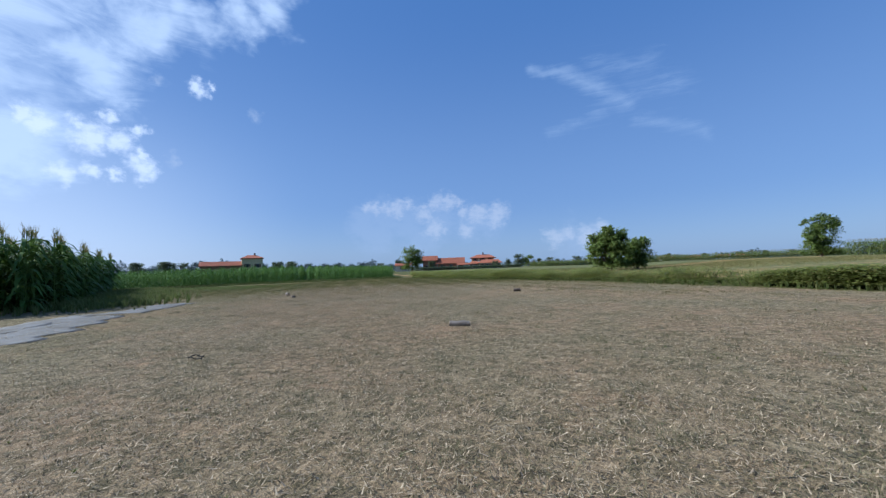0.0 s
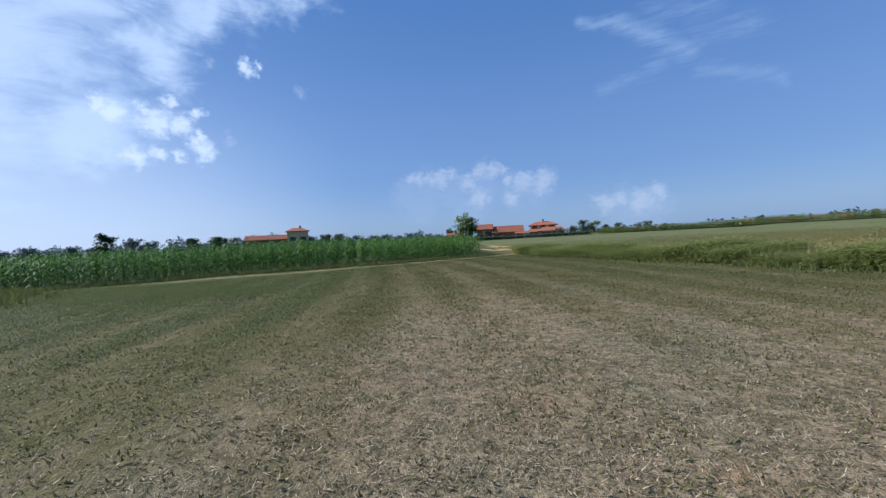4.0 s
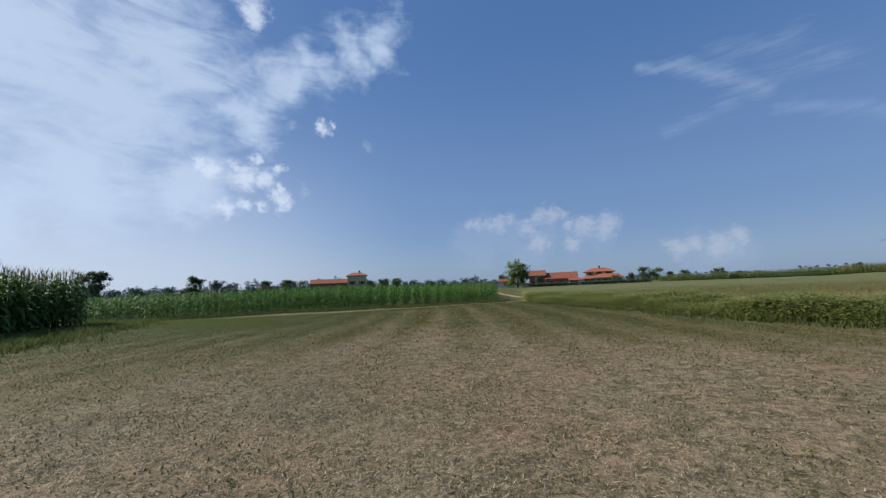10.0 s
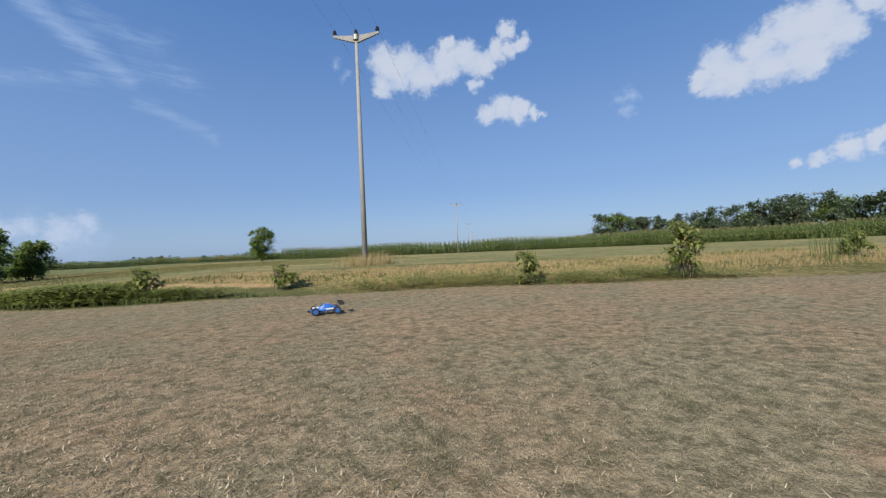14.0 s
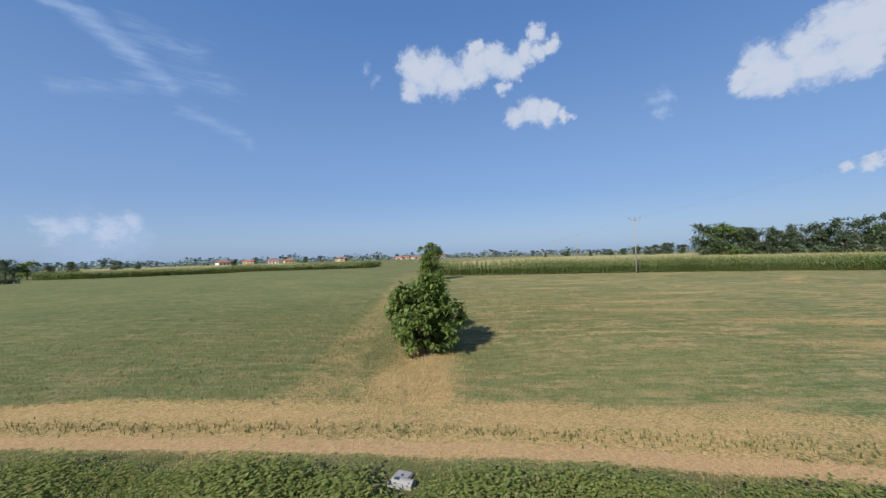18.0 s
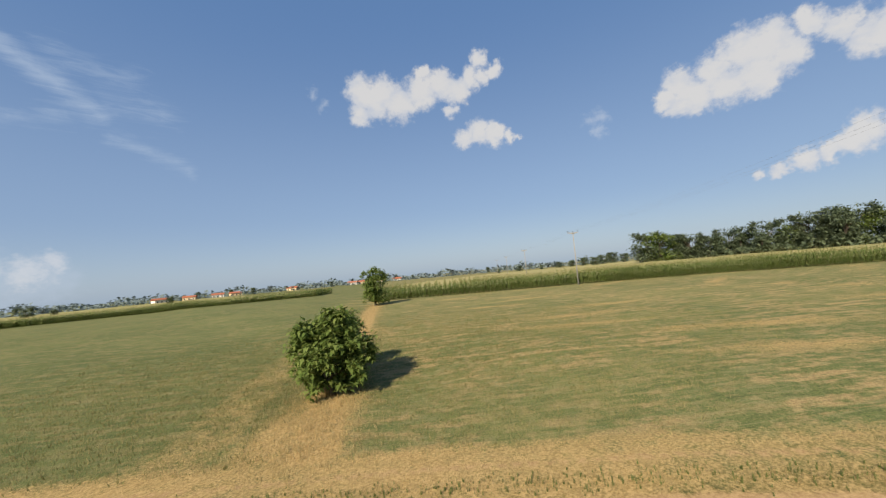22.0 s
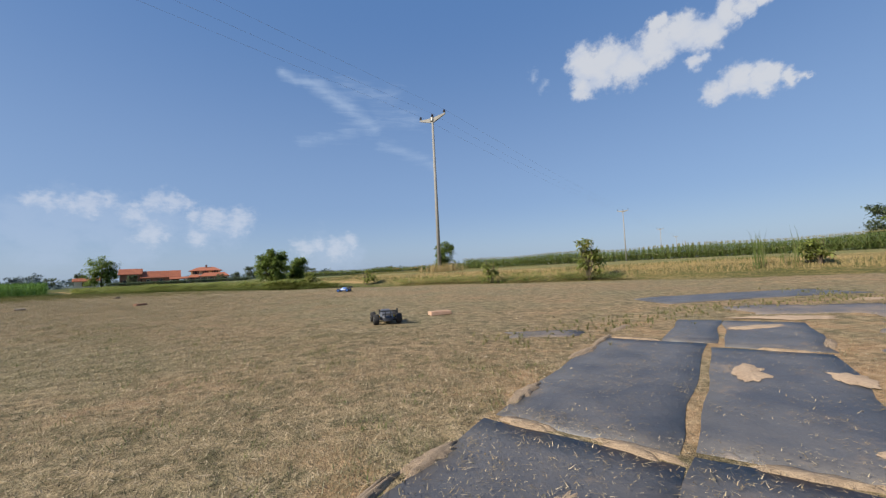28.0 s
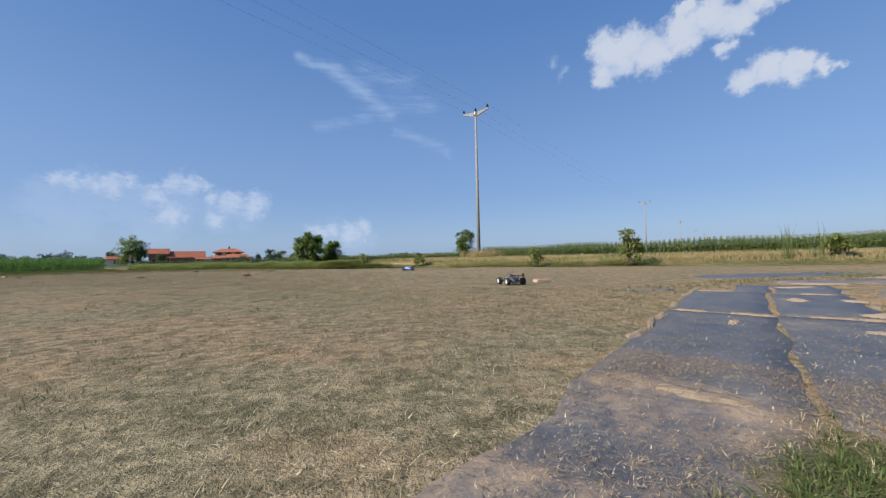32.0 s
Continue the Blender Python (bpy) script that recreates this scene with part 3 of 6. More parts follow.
# ---- the lie of the land ----
NEAR_EDGE = [(-31.5, 41.0), (-30.4, 39.2), (-25.2, 35.2), (-22.0, 32.3), (-16.6, 29.0), (-12.1, 24.9), (-9.0, 21.6), (-5.6, 19.8), (-0.8, 16.8), (2.0, 13.8), (6.0, 10.3), (12.0, 7.0), (20.0, 4.0), (40.0, -2.0)]
ROAD = [(-95.0, 122.5), (-60.0, 78.5), (-38.0, 51.5), (-33.5, 47.0), (-30.5, 45.6), (-27.1, 43.7), (-23.1, 40.6), (-19.9, 38.0), (-16.2, 34.8), (-13.1, 31.7), (-11.3, 29.6), (-9.2, 27.0), (-7.0, 24.6), (-2.6, 20.4), (3.0, 16.4), (10.0, 12.5), (22.0, 8.0), (45.0, 1.0)]
TRACK = [(-75.0, 11.2), (-60.0, 16.0), (-47.0, 21.6), (-42.6, 23.9), (-41.0, 25.8), (-39.7, 28.6), (-37.3, 32.4), (-34.8, 37.6), (-33.2, 41.3), (-32.0, 43.6), (-30.0, 45.3)]
WHEEL_BAND = [(-24.0, 37.4), (-22.0, 39.8), (-19.8, 42.3), (-16.4, 48.0), (-10.8, 56.4), (1.4, 76.8), (22.0, 111.0)]
HEDGEROW = [(-17.6, 39.0), (-15.0, 44.0), (-3.0, 62.5), (8.7, 80.8), (30.0, 113.0)]


def to_line(x, y, line):
    """Distance to a polyline, and the side: positive to the right of its course."""
    best, side = np.full(np.shape(x), 1e9), np.zeros(np.shape(x))
    for (ax, ay), (bx, by) in zip(line, line[1:]):
        dx, dy = bx - ax, by - ay
        t = np.clip(((x - ax) * dx + (y - ay) * dy) / (dx * dx + dy * dy), 0, 1)
        d = np.hypot(x - ax - t * dx, y - ay - t * dy)
        s = np.sign((x - ax) * dy - (y - ay) * dx)
        side = np.where(d < best, s, side)
        best = np.minimum(best, d)
    return best, side


def step(x, lo, hi):
    t = np.clip((x - lo) / (hi - lo), 0, 1)
    return t * t * (3 - 2 * t)


def land(x, y):
    """Height of the ground."""
    x, y = np.asarray(x, float), np.asarray(y, float)
    d, side = to_line(x, y, NEAR_EDGE)
    beyond = np.where(side < 0, d, 0.0)
    z = 0.38 * step(beyond, 0.0, 4.0) * step(x, -14.0, -3.0) + 0.10 * step(beyond, 0.0, 5.0)
    z = z + 0.018 * np.sin(0.9 * x + 0.4 * y) * np.sin(0.7 * y - 0.3 * x)
    return z


def graded(lo, hi, pitch, outer):
    left, right, gap, a, b = [], [], pitch, lo, hi
    while a > -outer or b < outer:
        gap *= 1.28
        a, b = a - gap, b + gap
        left.append(a), right.append(b)
    return np.array(left[::-1] + list(np.arange(lo, hi + 1e-6, pitch)) + right)


def build_ground():
    gx, gy = graded(-48.0, 14.0, 0.25, 3500.0), graded(-6.0, 66.0, 0.25, 3500.0)
    x, y = np.meshgrid(gx, gy)
    z = land(x, y)
    nx, ny = len(gx), len(gy)
    i = (np.arange(ny - 1)[:, None] * nx + np.arange(nx - 1)[None, :]).ravel()
    me = mesh_from("ground", np.stack([x, y, z], -1).reshape(-1, 3), np.stack([i, i + 1, i + nx + 1, i + nx], -1), GROUND, smooth=True)
    d_edge, s_edge = to_line(x, y, NEAR_EDGE)
    d_road, s_road = to_line(x, y, ROAD)
    across = d_road * s_road
    d_track, _ = to_line(x, y, TRACK)
    d_hedge, s_hedge = to_line(x, y, HEDGEROW)
    d_corn, s_corn = to_line(x, y, CORN_EDGE)
    beyond = (s_edge < 0)
    inside = ~beyond
    # mown ground of the track: dry in the middle and south-east, greener towards the maize
    nw = step(-x * 0.72 + y * 0.70, 30.0, 40.0)
    stripes = 0.5 + 0.5 * np.sin((x * 0.73 + y * 0.68) * 4.4 + 0.8 * np.sin(0.23 * (x - y)))
    green = np.where(inside, 0.13 + nw * (0.40 + 0.26 * stripes), 0.82)
    green = np.where(inside, green + 0.34 * step(-x, 30.0, 38.0), green)
    green = np.where(inside, green + 0.28 * step(5.0 - d_edge, 0.0, 4.0) * step(-x, 8.0, 15.0), green)
    green = np.where(inside, green + 0.30 * step(-0.77 * x - 0.64 * y, 3.6, 6.6) * step(-x, 10.0, 14.0), green)
    middle = np.exp(-((0.73 * x + 0.68 * y + 0.6 + 0.5 * np.sin(0.4 * (y - x))) / 1.25) ** 2) * (1.0 - step(-x * 0.72 + y * 0.70, 35.0, 40.5))
    green = np.where(inside, green * (1.0 - 0.8 * middle), green)
    green = np.where(inside, green + 0.5 * step(28.2 - y, 0.0, 1.2) * step(-x, 33.0, 35.5), green)
    right_field = beyond & (s_hedge > 0)
    green = np.where(right_field, 0.86, green)
    green = np.where(beyond & (d_edge < 4.2) & (x < -2), 0.9, green)
    dry = np.where(beyond, 0.05, 0.0)
    dry = np.maximum(dry, np.maximum(0.62 * step(2.5 - d_hedge, 0.0, 2.0), 0.95 * step(1.2 - d_hedge, 0.0, 0.7)))
    fan, _ = to_line(x, y, [(-15.8, 42.6), (-18.2, 39.6)])
    dry = np.where(beyond, np.maximum(dry, 0.75 * step(3.0 - fan, 0.0, 2.2)), dry)
    swath = x * 0.62 + y * 0.78
    rows_dry = (0.5 + 0.5 * np.sin(1.15 * swath + 1.3 * np.sin(0.17 * x) + np.sin(0.31 * y))) * (0.5 + 0.5 * np.sin(0.23 * (x - 0.6 * y) + 1.1 * np.sin(0.4 * swath)))
    dry = np.where(right_field, np.maximum(dry, 0.10 + 0.62 * rows_dry ** 1.4 * step(d_road, 2.0, 9.0)), dry)
    dry = np.where(beyond & ~right_field, np.maximum(dry, 0.08 + 0.34 * rows_dry ** 1.4 * step(d_road, 3.0, 9.0)), dry)
    dry = np.where(beyond, np.maximum(dry, 0.80 * step(2.2 - np.abs(across + 0.4), 0.0, 1.0) * (1.0 - 0.25 * step(x, -14.0, -9.0))), dry)
    verge = beyond & (x > -4)
    dry = np.where(verge, np.maximum(dry, 0.46 * step(3.4 - d_edge, 0.0, 2.0)), dry)
    rut = np.maximum(np.exp(-((across - 0.83) / 0.36) ** 2), 0.66 * np.exp(-((across + 0.83) / 0.24) ** 2))
    rut_t = 0.86 * np.exp(-(d_track / 1.0) ** 2)
    rut_t = np.maximum(rut_t, 0.8 * np.exp(-(((x + 31.6) / 2.0) ** 2 + ((y - 42.4) / 2.6) ** 2)))
    wheel, _ = to_line(x, y, WHEEL_BAND)
    rut_w = 0.30 * np.exp(-((wheel - 0.55) / 0.22) ** 2)
    rut = rut * (1.0 - 0.8 * step(x, -8.0, -1.0))
    rut_t = rut_t * 0.60
    road = np.maximum(np.maximum(rut, rut_t), rut_w) * step(400.0 - y, 0.0, 200.0)
    dry = np.where(beyond, np.maximum(dry, 0.57 * step(2.0 - wheel, 0.0, 1.3)), dry)
    bare = np.where(inside, 0.05 + 0.55 * np.exp(-(((x - 0.5) / 7.0) ** 2 + ((y - 2.0) / 6.0) ** 2)) * step(0.707 * (x - y) + 3.54, -2.2, -0.7) + 0.30 * np.exp(-((d_edge - 1.8) / 1.3) ** 2) * step(x, -9.0, -2.0) + 0.28 * middle * step(-x * 0.72 + y * 0.70, 27.0, 32.0), 0.0)
    soil = np.stack([green, road, dry, bare], -1).reshape(-1, 4).clip(0, 1).astype(np.float32)
    crop = np.where(beyond, np.where(right_field, 1.0, 0.7), 0.0) * step(d_edge, 3.0, 6.0)
    me.attributes.new("crop", "FLOAT", "POINT").data.foreach_set("value", crop.astype(np.float32).ravel())
    att = me.color_attributes.new("soil", "FLOAT_COLOR", "POINT")
    att.data.foreach_set("color", soil.ravel())
    return tagged(new("ground", me), "flat farmland with mown dry stubble, green fields and earth tracks", "ground", kind="structure")


CORN_EDGE = [(-75.0, 10.0), (-46.0, 22.6), (-43.0, 24.6), (-41.6, 29.8), (-37.2, 36.0), (-34.2, 42.2), (-60.0, 74.5), (-110.0, 136.0)]
build_ground()


# ---- maize ----
def corn_plant(seed, leaves=9, height=1.9, detail=3):
    """One plant: a thin stalk and arching strap leaves."""
    r = random.Random(seed)
    v, f = [], []
    for k in range(3):
        a = 2.1 * k
        v.append((0.014 * math.cos(a), 0.014 * math.sin(a), 0))
        v.append((0.006 * math.cos(a), 0.006 * math.sin(a), height))
    for k in range(3):
        a, b = 2 * k, 2 * ((k + 1) % 3)
        f += [(a, b, b + 1), (a, b + 1, a + 1)]
    turn = r.uniform(0, 6.28)
    for n in range(leaves):
        z0 = height * (0.12 + 0.80 * n / leaves)
        a = turn + math.pi * n + r.uniform(-0.5, 0.5)
        length = r.uniform(0.55, 0.8) * (1.0 - 0.45 * abs(n / leaves - 0.5))
        rise = r.uniform(0.45, 0.75)
        w = r.uniform(0.034, 0.048)
        dx, dy = math.cos(a), math.sin(a)
        base = len(v)
        for s in range(detail + 1):
            t = s / detail
            out, up = length * t * 0.86, length * (rise * t * 1.35 - 1.1 * t * t)
            half = w * (1 - t) ** 0.6 * (0.6 + 0.8 * min(1, t * 3)) if s < detail else 0.003
            v.append((dx * out - dy * half, dy * out + dx * half, z0 + up + 0.012))
            v.append((dx * out + dy * half, dy * out - dx * half, z0 + up + 0.012))
        for s in range(detail):
            b = base + 2 * s
            f += [(b, b + 1, b + 3), (b, b + 3, b + 2)]
    return v, f


def tassel_shape(seed, height=1.9):
    r = random.Random(seed)
    v, f = [], []
    for n in range(5):
        a, l = r.uniform(0, 6.28), r.uniform(0.14, 0.26)
        dx, dy = math.cos(a), math.sin(a)
        b = len(v)
        v += [(-dy * 0.008, dx * 0.008, height - 0.05), (dy * 0.008, -dx * 0.008, height - 0.05), (dx * l * 0.5, dy * l * 0.5, height + l)]
        f.append((b, b + 1, b + 2))
    return v, f


FULL = [corn_plant(s) for s in range(6)]
LIGHT = [corn_plant(20 + s, 6, 1.9, 2) for s in range(5)]
TOPS = [tassel_shape(s) for s in range(5)]


def inside_poly(x, y, poly):
    hit = np.zeros(x.shape, bool)
    for (ax, ay), (bx, by) in zip(poly, poly[1:] + poly[:1]):
        cross = ((ay > y) != (by > y)) & (x < (bx - ax) * (y - ay) / (by - ay + 1e-12) + ax)
        hit ^= cross
    return hit


def plant_grid(poly, row_az, row_gap, plant_gap, keep):
    """Places in rows within a polygon, where keep(x, y) holds."""
    xs, ys = [p[0] for p in poly], [p[1] for p in poly]
    cx, cy, reach = (min(xs) + max(xs)) / 2, (min(ys) + max(ys)) / 2, max(max(xs) - min(xs), max(ys) - min(ys)) * 0.75
    a, b = np.meshgrid(np.arange(-reach, reach, row_gap), np.arange(-reach, reach, plant_gap))
    a, b = a.ravel() + rng.normal(0, 0.05, a.size), b.ravel() + rng.normal(0, plant_gap * 0.25, a.size)
    s, c0 = math.sin(radians(row_az)), math.cos(radians(row_az))
    x, y = cx + b * s + a * c0, cy + b * c0 - a * s
    ok = inside_poly(x, y, poly)
    x, y = x[ok], y[ok]
    ok = keep(x, y)
    return x[ok], y[ok]


def corn_stand(name, poly, row_az, bands, height, leaf, canopy_mat, label, tassels=True, canopy_from=4.0, edge=None):
    """A maize field: close rows at its margin, thinner ones further in, and a ragged leaf canopy beyond."""
    ring = (edge or poly + poly[:1])
    holder = thing(name, Matrix.Identity(4), label, "maize field", kind="stuff")
    for lo, hi, gap, plant_gap, shapes in bands:
        x, y = plant_grid(poly, row_az, gap, plant_gap, lambda px, py: (to_line(px, py, ring)[0] >= lo) & (to_line(px, py, ring)[0] < hi))
        n = len(x)
        if not n:
            continue
        size = height / 1.9 * rng.uniform(0.93, 1.05, n) * (0.92 + 0.12 * np.sin(x * 0.21) * np.sin(y * 0.17))
        places, yaw = np.stack([x, y, land(x, y)], -1), rng.uniform(0, 6.28, n)
        v, f = scatter(shapes, places, yaw, size)
        mesh_part("maize_plants", mesh_from("maize_plants", v, f, leaf), holder)
        if tassels:
            v, f = scatter(TOPS, places, yaw, size * 0.97)
            mesh_part("tassels", mesh_from("tassels", v, f, TASSEL), holder, "straw-coloured tassels")
    xs, ys = [p[0] for p in poly], [p[1] for p in poly]
    pitch = max(0.9, (max(xs) - min(xs)) / 170)
    gx, gy = np.arange(min(xs), max(xs), pitch), np.arange(min(ys), max(ys), pitch)
    x, y = np.meshgrid(gx, gy)
    x, y = x + rng.normal(0, pitch * 0.2, x.shape), y + rng.normal(0, pitch * 0.2, y.shape)
    depth = np.where(inside_poly(x, y, poly), to_line(x, y, ring)[0], -1.0)
    z = height * 0.58 + rng.uniform(-0.16, 0.16, x.shape) * height * 0.6
    nx = len(gx)
    i = (np.arange(len(gy) - 1)[:, None] * nx + np.arange(nx - 1)[None, :]).ravel()
    q = np.stack([i, i + 1, i + nx + 1, i + nx], -1)
    q = q[(depth.ravel()[q] > canopy_from).all(1)]
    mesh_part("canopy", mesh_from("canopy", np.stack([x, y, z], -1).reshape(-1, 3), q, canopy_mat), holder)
    return holder


MAIZE_WEST = [(-46.5, 23.4), (-43.3, 25.4), (-41.7, 29.9), (-37.4, 36.1), (-34.3, 42.2), (-60.0, 74.5), (-110.0, 136.0), (-150.0, 170.0), (-200.0, 70.0), (-190.0, -20.0), (-100.0, 5.0)]
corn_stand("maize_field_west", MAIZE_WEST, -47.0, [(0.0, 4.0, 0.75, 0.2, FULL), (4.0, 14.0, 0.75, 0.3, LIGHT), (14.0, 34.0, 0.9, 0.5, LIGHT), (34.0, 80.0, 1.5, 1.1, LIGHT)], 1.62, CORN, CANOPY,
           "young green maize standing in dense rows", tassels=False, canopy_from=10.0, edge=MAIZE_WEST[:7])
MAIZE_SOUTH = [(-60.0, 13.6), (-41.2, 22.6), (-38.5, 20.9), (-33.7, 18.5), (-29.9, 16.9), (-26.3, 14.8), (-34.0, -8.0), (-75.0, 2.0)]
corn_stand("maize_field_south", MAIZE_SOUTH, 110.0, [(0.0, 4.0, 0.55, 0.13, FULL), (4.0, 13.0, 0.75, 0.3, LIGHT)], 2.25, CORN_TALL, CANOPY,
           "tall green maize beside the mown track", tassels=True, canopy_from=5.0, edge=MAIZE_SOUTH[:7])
MAIZE_EAST = [(14.5, 91.0), (28.0, 76.0), (40.8, 64.6), (55.0, 47.0), (64.0, 29.5), (74.0, 6.0), (90.0, -40.0), (260.0, -60.0), (260.0, 110.0), (150.0, 190.0), (60.0, 150.0)]
corn_stand("maize_field_east", MAIZE_EAST, 40.0, [(0.0, 2.4, 0.75, 0.2, FULL), (2.4, 12.0, 1.0, 0.6, LIGHT), (12.0, 40.0, 2.2, 1.6, LIGHT)], 2.55, CORN_RIPE, CANOPY_RIPE,
           "ripening maize with straw-coloured tassels", tassels=True, canopy_from=4.0, edge=MAIZE_EAST[:7])
MAIZE_NORTH = [(-60.0, 190.0), (-48.0, 184.0), (-15.0, 181.0), (7.0, 168.0), (31.0, 157.0), (45.0, 176.0), (30.0, 330.0), (-75.0, 330.0)]
corn_stand("maize_field_north", MAIZE_NORTH, 80.0, [(0.0, 3.0, 0.75, 0.3, FULL), (3.0, 14.0, 1.5, 1.0, LIGHT)], 2.55, CORN_RIPE, CANOPY_RIPE, "distant strip of ripening maize", tassels=True, canopy_from=2.5, edge=MAIZE_NORTH[:6])


# ---- trees and bushes ----
def leaf_shape(length, width, bend=0.25):
    """A bent leaf of four triangles."""
    return ([(0, 0, 0), (-width / 2, length * 0.45, 0.02 * length), (width / 2, length * 0.45, 0.02 * length), (0, length * 0.5, -0.06 * length), (0, length, -bend * length)],
            [(0, 3, 1), (0, 2, 3), (1, 3, 4), (3, 2, 4)])


def crown_arrays(blobs, count, leaf, seed, shell=0.55):
    """Leaves spread through the outer part of uneven blobs (centre, radii), in clusters, with gaps."""
    g = np.random.default_rng(seed)
    vol = np.array([b[1][0] * b[1][1] * b[1][2] for b in blobs]) ** 0.75
    per = (count * vol / vol.sum()).astype(int)
    pts = []
    for (c0, r0), n in zip(blobs, per):
        clusters = max(6, n // 34)
        d = g.normal(size=(clusters, 3))
        d /= np.linalg.norm(d, axis=1, keepdims=True)
        d[:, 2] = np.where(d[:, 2] < -0.55, -d[:, 2], d[:, 2])
        rad = g.uniform(shell, 1.08, (clusters, 1))
        cl = np.array(c0) + d * rad * np.array(r0)
        pick = g.integers(0, clusters, n)
        spread = 0.15 * np.mean(r0)
        pts.append(cl[pick] + g.normal(0, spread, (n, 3)) * (1, 1, 0.75))
    p = np.concatenate(pts)
    n = len(p)
    return p, g.uniform(0, 6.28, n), g.uniform(0.7, 1.3, n), g.uniform(-0.6, 0.95, n)


def tree_meshes(blobs, stems, count, leaf_size, seed, leaf_mat, shell=0.55):
    p, yaw, size, tilt = crown_arrays(blobs, count, None, seed, shell)
    v, f = scatter([leaf_shape(leaf_size, leaf_size * 0.55), leaf_shape(leaf_size * 1.1, leaf_size * 0.42, 0.4)], p, yaw, size, tilt)
    crown = mesh_from("crown", v, f, leaf_mat)
    g = random.Random(seed)
    tv, tq = [], []
    for (x0, y0), (x1, y1, z1), r0 in stems:
        pts, rad = [], []
        for s in range(6):
            t = s / 5
            pts.append((x0 + (x1 - x0) * t + g.uniform(-1, 1) * 0.03 * z1 * (0 < s < 5), y0 + (y1 - y0) * t + g.uniform(-1, 1) * 0.03 * z1 * (0 < s < 5), -0.1 + (z1 + 0.1) * t))
            rad.append(r0 * (1.25 if s == 0 else 1 - 0.75 * t))
        av, aq = tube_arrays(pts, rad)
        tq += [tuple(i + len(tv) for i in q) for q in aq]
        tv += av
        for b in range(7):
            t = g.uniform(0.35, 0.9)
            k = min(4, int(t * 5))
            o = Vector(pts[k])
            cb = g.choice(blobs)
            e = o.lerp(Vector(cb[0]) + Vector((g.uniform(-.7, .7) * cb[1][0], g.uniform(-.7, .7) * cb[1][1], g.uniform(-.3, .7) * cb[1][2])), 0.8)
            mid = o.lerp(e, 0.5) + Vector((0, 0, 0.06 * z1))
            av, aq = tube_arrays([o, mid, e], [r0 * 0.42, r0 * 0.26, r0 * 0.08], 5)
            tq += [tuple(i + len(tv) for i in q) for q in aq]
            tv += av
    return mesh_from("trunk", tv, tq, BARK, smooth=True), crown


def plant_tree(name, x, y, meshes, label, category, group="", turn=0.0, size=1.0, z=None):
    ob = thing(name, pose(x, y, float(land(x, y)) - 0.02 if z is None else z, 0, 0, turn) @ Matrix.Scale(size, 4), label, category, group)
    mesh_part("trunk", meshes[0], ob)
    mesh_part("crown", meshes[1], ob)
    return ob


BUSH_A = tree_meshes([((-0.2, 0.1, 1.75), (1.3, 1.3, 1.2)), ((0.3, 0.2, 2.55), (1.0, 1.0, 0.75)), ((-0.75, 0.5, 2.2), (0.75, 0.8, 0.75)), ((0.75, -0.5, 1.6), (0.8, 0.8, 0.85)), ((-0.9, -0.6, 1.3), (0.65, 0.7, 0.6)), ((0.5, -0.9, 0.9), (0.7, 0.6, 0.5)), ((-0.3, 0.5, 0.65), (1.1, 1.0, 0.5)), ((0.1, -0.1, 0.5), (1.15, 1.1, 0.42)), ((0.9, 0.7, 2.35), (0.5, 0.5, 0.45)), ((-1.15, 0.1, 2.6), (0.4, 0.45, 0.35)), ((0.1, -0.4, 3.1), (0.6, 0.55, 0.3))],
                     [((-0.1, 0.05), (-0.3, 0.2, 2.7), 0.09), ((0.05, -0.1), (0.6, -0.4, 2.3), 0.07), ((-0.15, -0.1), (-0.8, -0.4, 1.9), 0.055), ((0.1, 0.15), (0.5, 0.6, 2.4), 0.05)], 7800, 0.28, 3, LEAF, 0.35)
plant_tree("walnut_bush", -14.9, 43.5, BUSH_A, "dense broad-leaved bush with several stems on a dry grass strip", "bush", "bushes on the grass strip")
BUSH_B = tree_meshes([((0.0, 0.0, 1.4), (1.1, 1.1, 1.05)), ((0.0, 0.1, 0.5), (1.1, 1.1, 0.42)), ((0.25, 0.1, 2.1), (0.75, 0.75, 0.6)), ((-0.5, 0.3, 1.2), (0.7, 0.65, 0.65)), ((0.55, -0.3, 0.85), (0.65, 0.65, 0.55)), ((-0.2, -0.3, 0.55), (0.85, 0.8, 0.36))],
                     [((0, 0), (0.1, 0.1, 2.2), 0.08), ((0.1, -0.1), (0.5, -0.3, 1.6), 0.05), ((-0.1, 0.1), (-0.5, 0.3, 1.7), 0.045)], 5200, 0.24, 8, LEAF, 0.25)
plant_tree("walnut_bush", -13.1, 46.4, BUSH_B, "smaller dense rounded bush close behind the taller one", "bush", "bushes on the grass strip")
TREE_B = tree_meshes([((0, 0, 1.5), (2.0, 2.0, 1.35)), ((0.3, 0.1, 3.6), (1.9, 1.9, 1.3)), ((0.4, 0.2, 5.0), (1.35, 1.35, 0.85)), ((-1.1, -0.7, 2.6), (1.3, 1.2, 0.9)), ((1.5, -0.4, 4.2), (0.9, 0.9, 0.55)), ((-0.8, 0.6, 4.7), (0.8, 0.8, 0.5)), ((0.2, -0.2, 0.7), (1.7, 1.7, 0.6))],
                     [((0, 0), (0.2, 0.1, 5.0), 0.14), ((0.3, 0.2), (0.8, 0.5, 3.2), 0.08)], 5200, 0.38, 5, LEAF, 0.3)
plant_tree("young_tree", 8.9, 81.0, TREE_B, "young broad-leaved tree with a tiered crown on a grass strip", "tree")


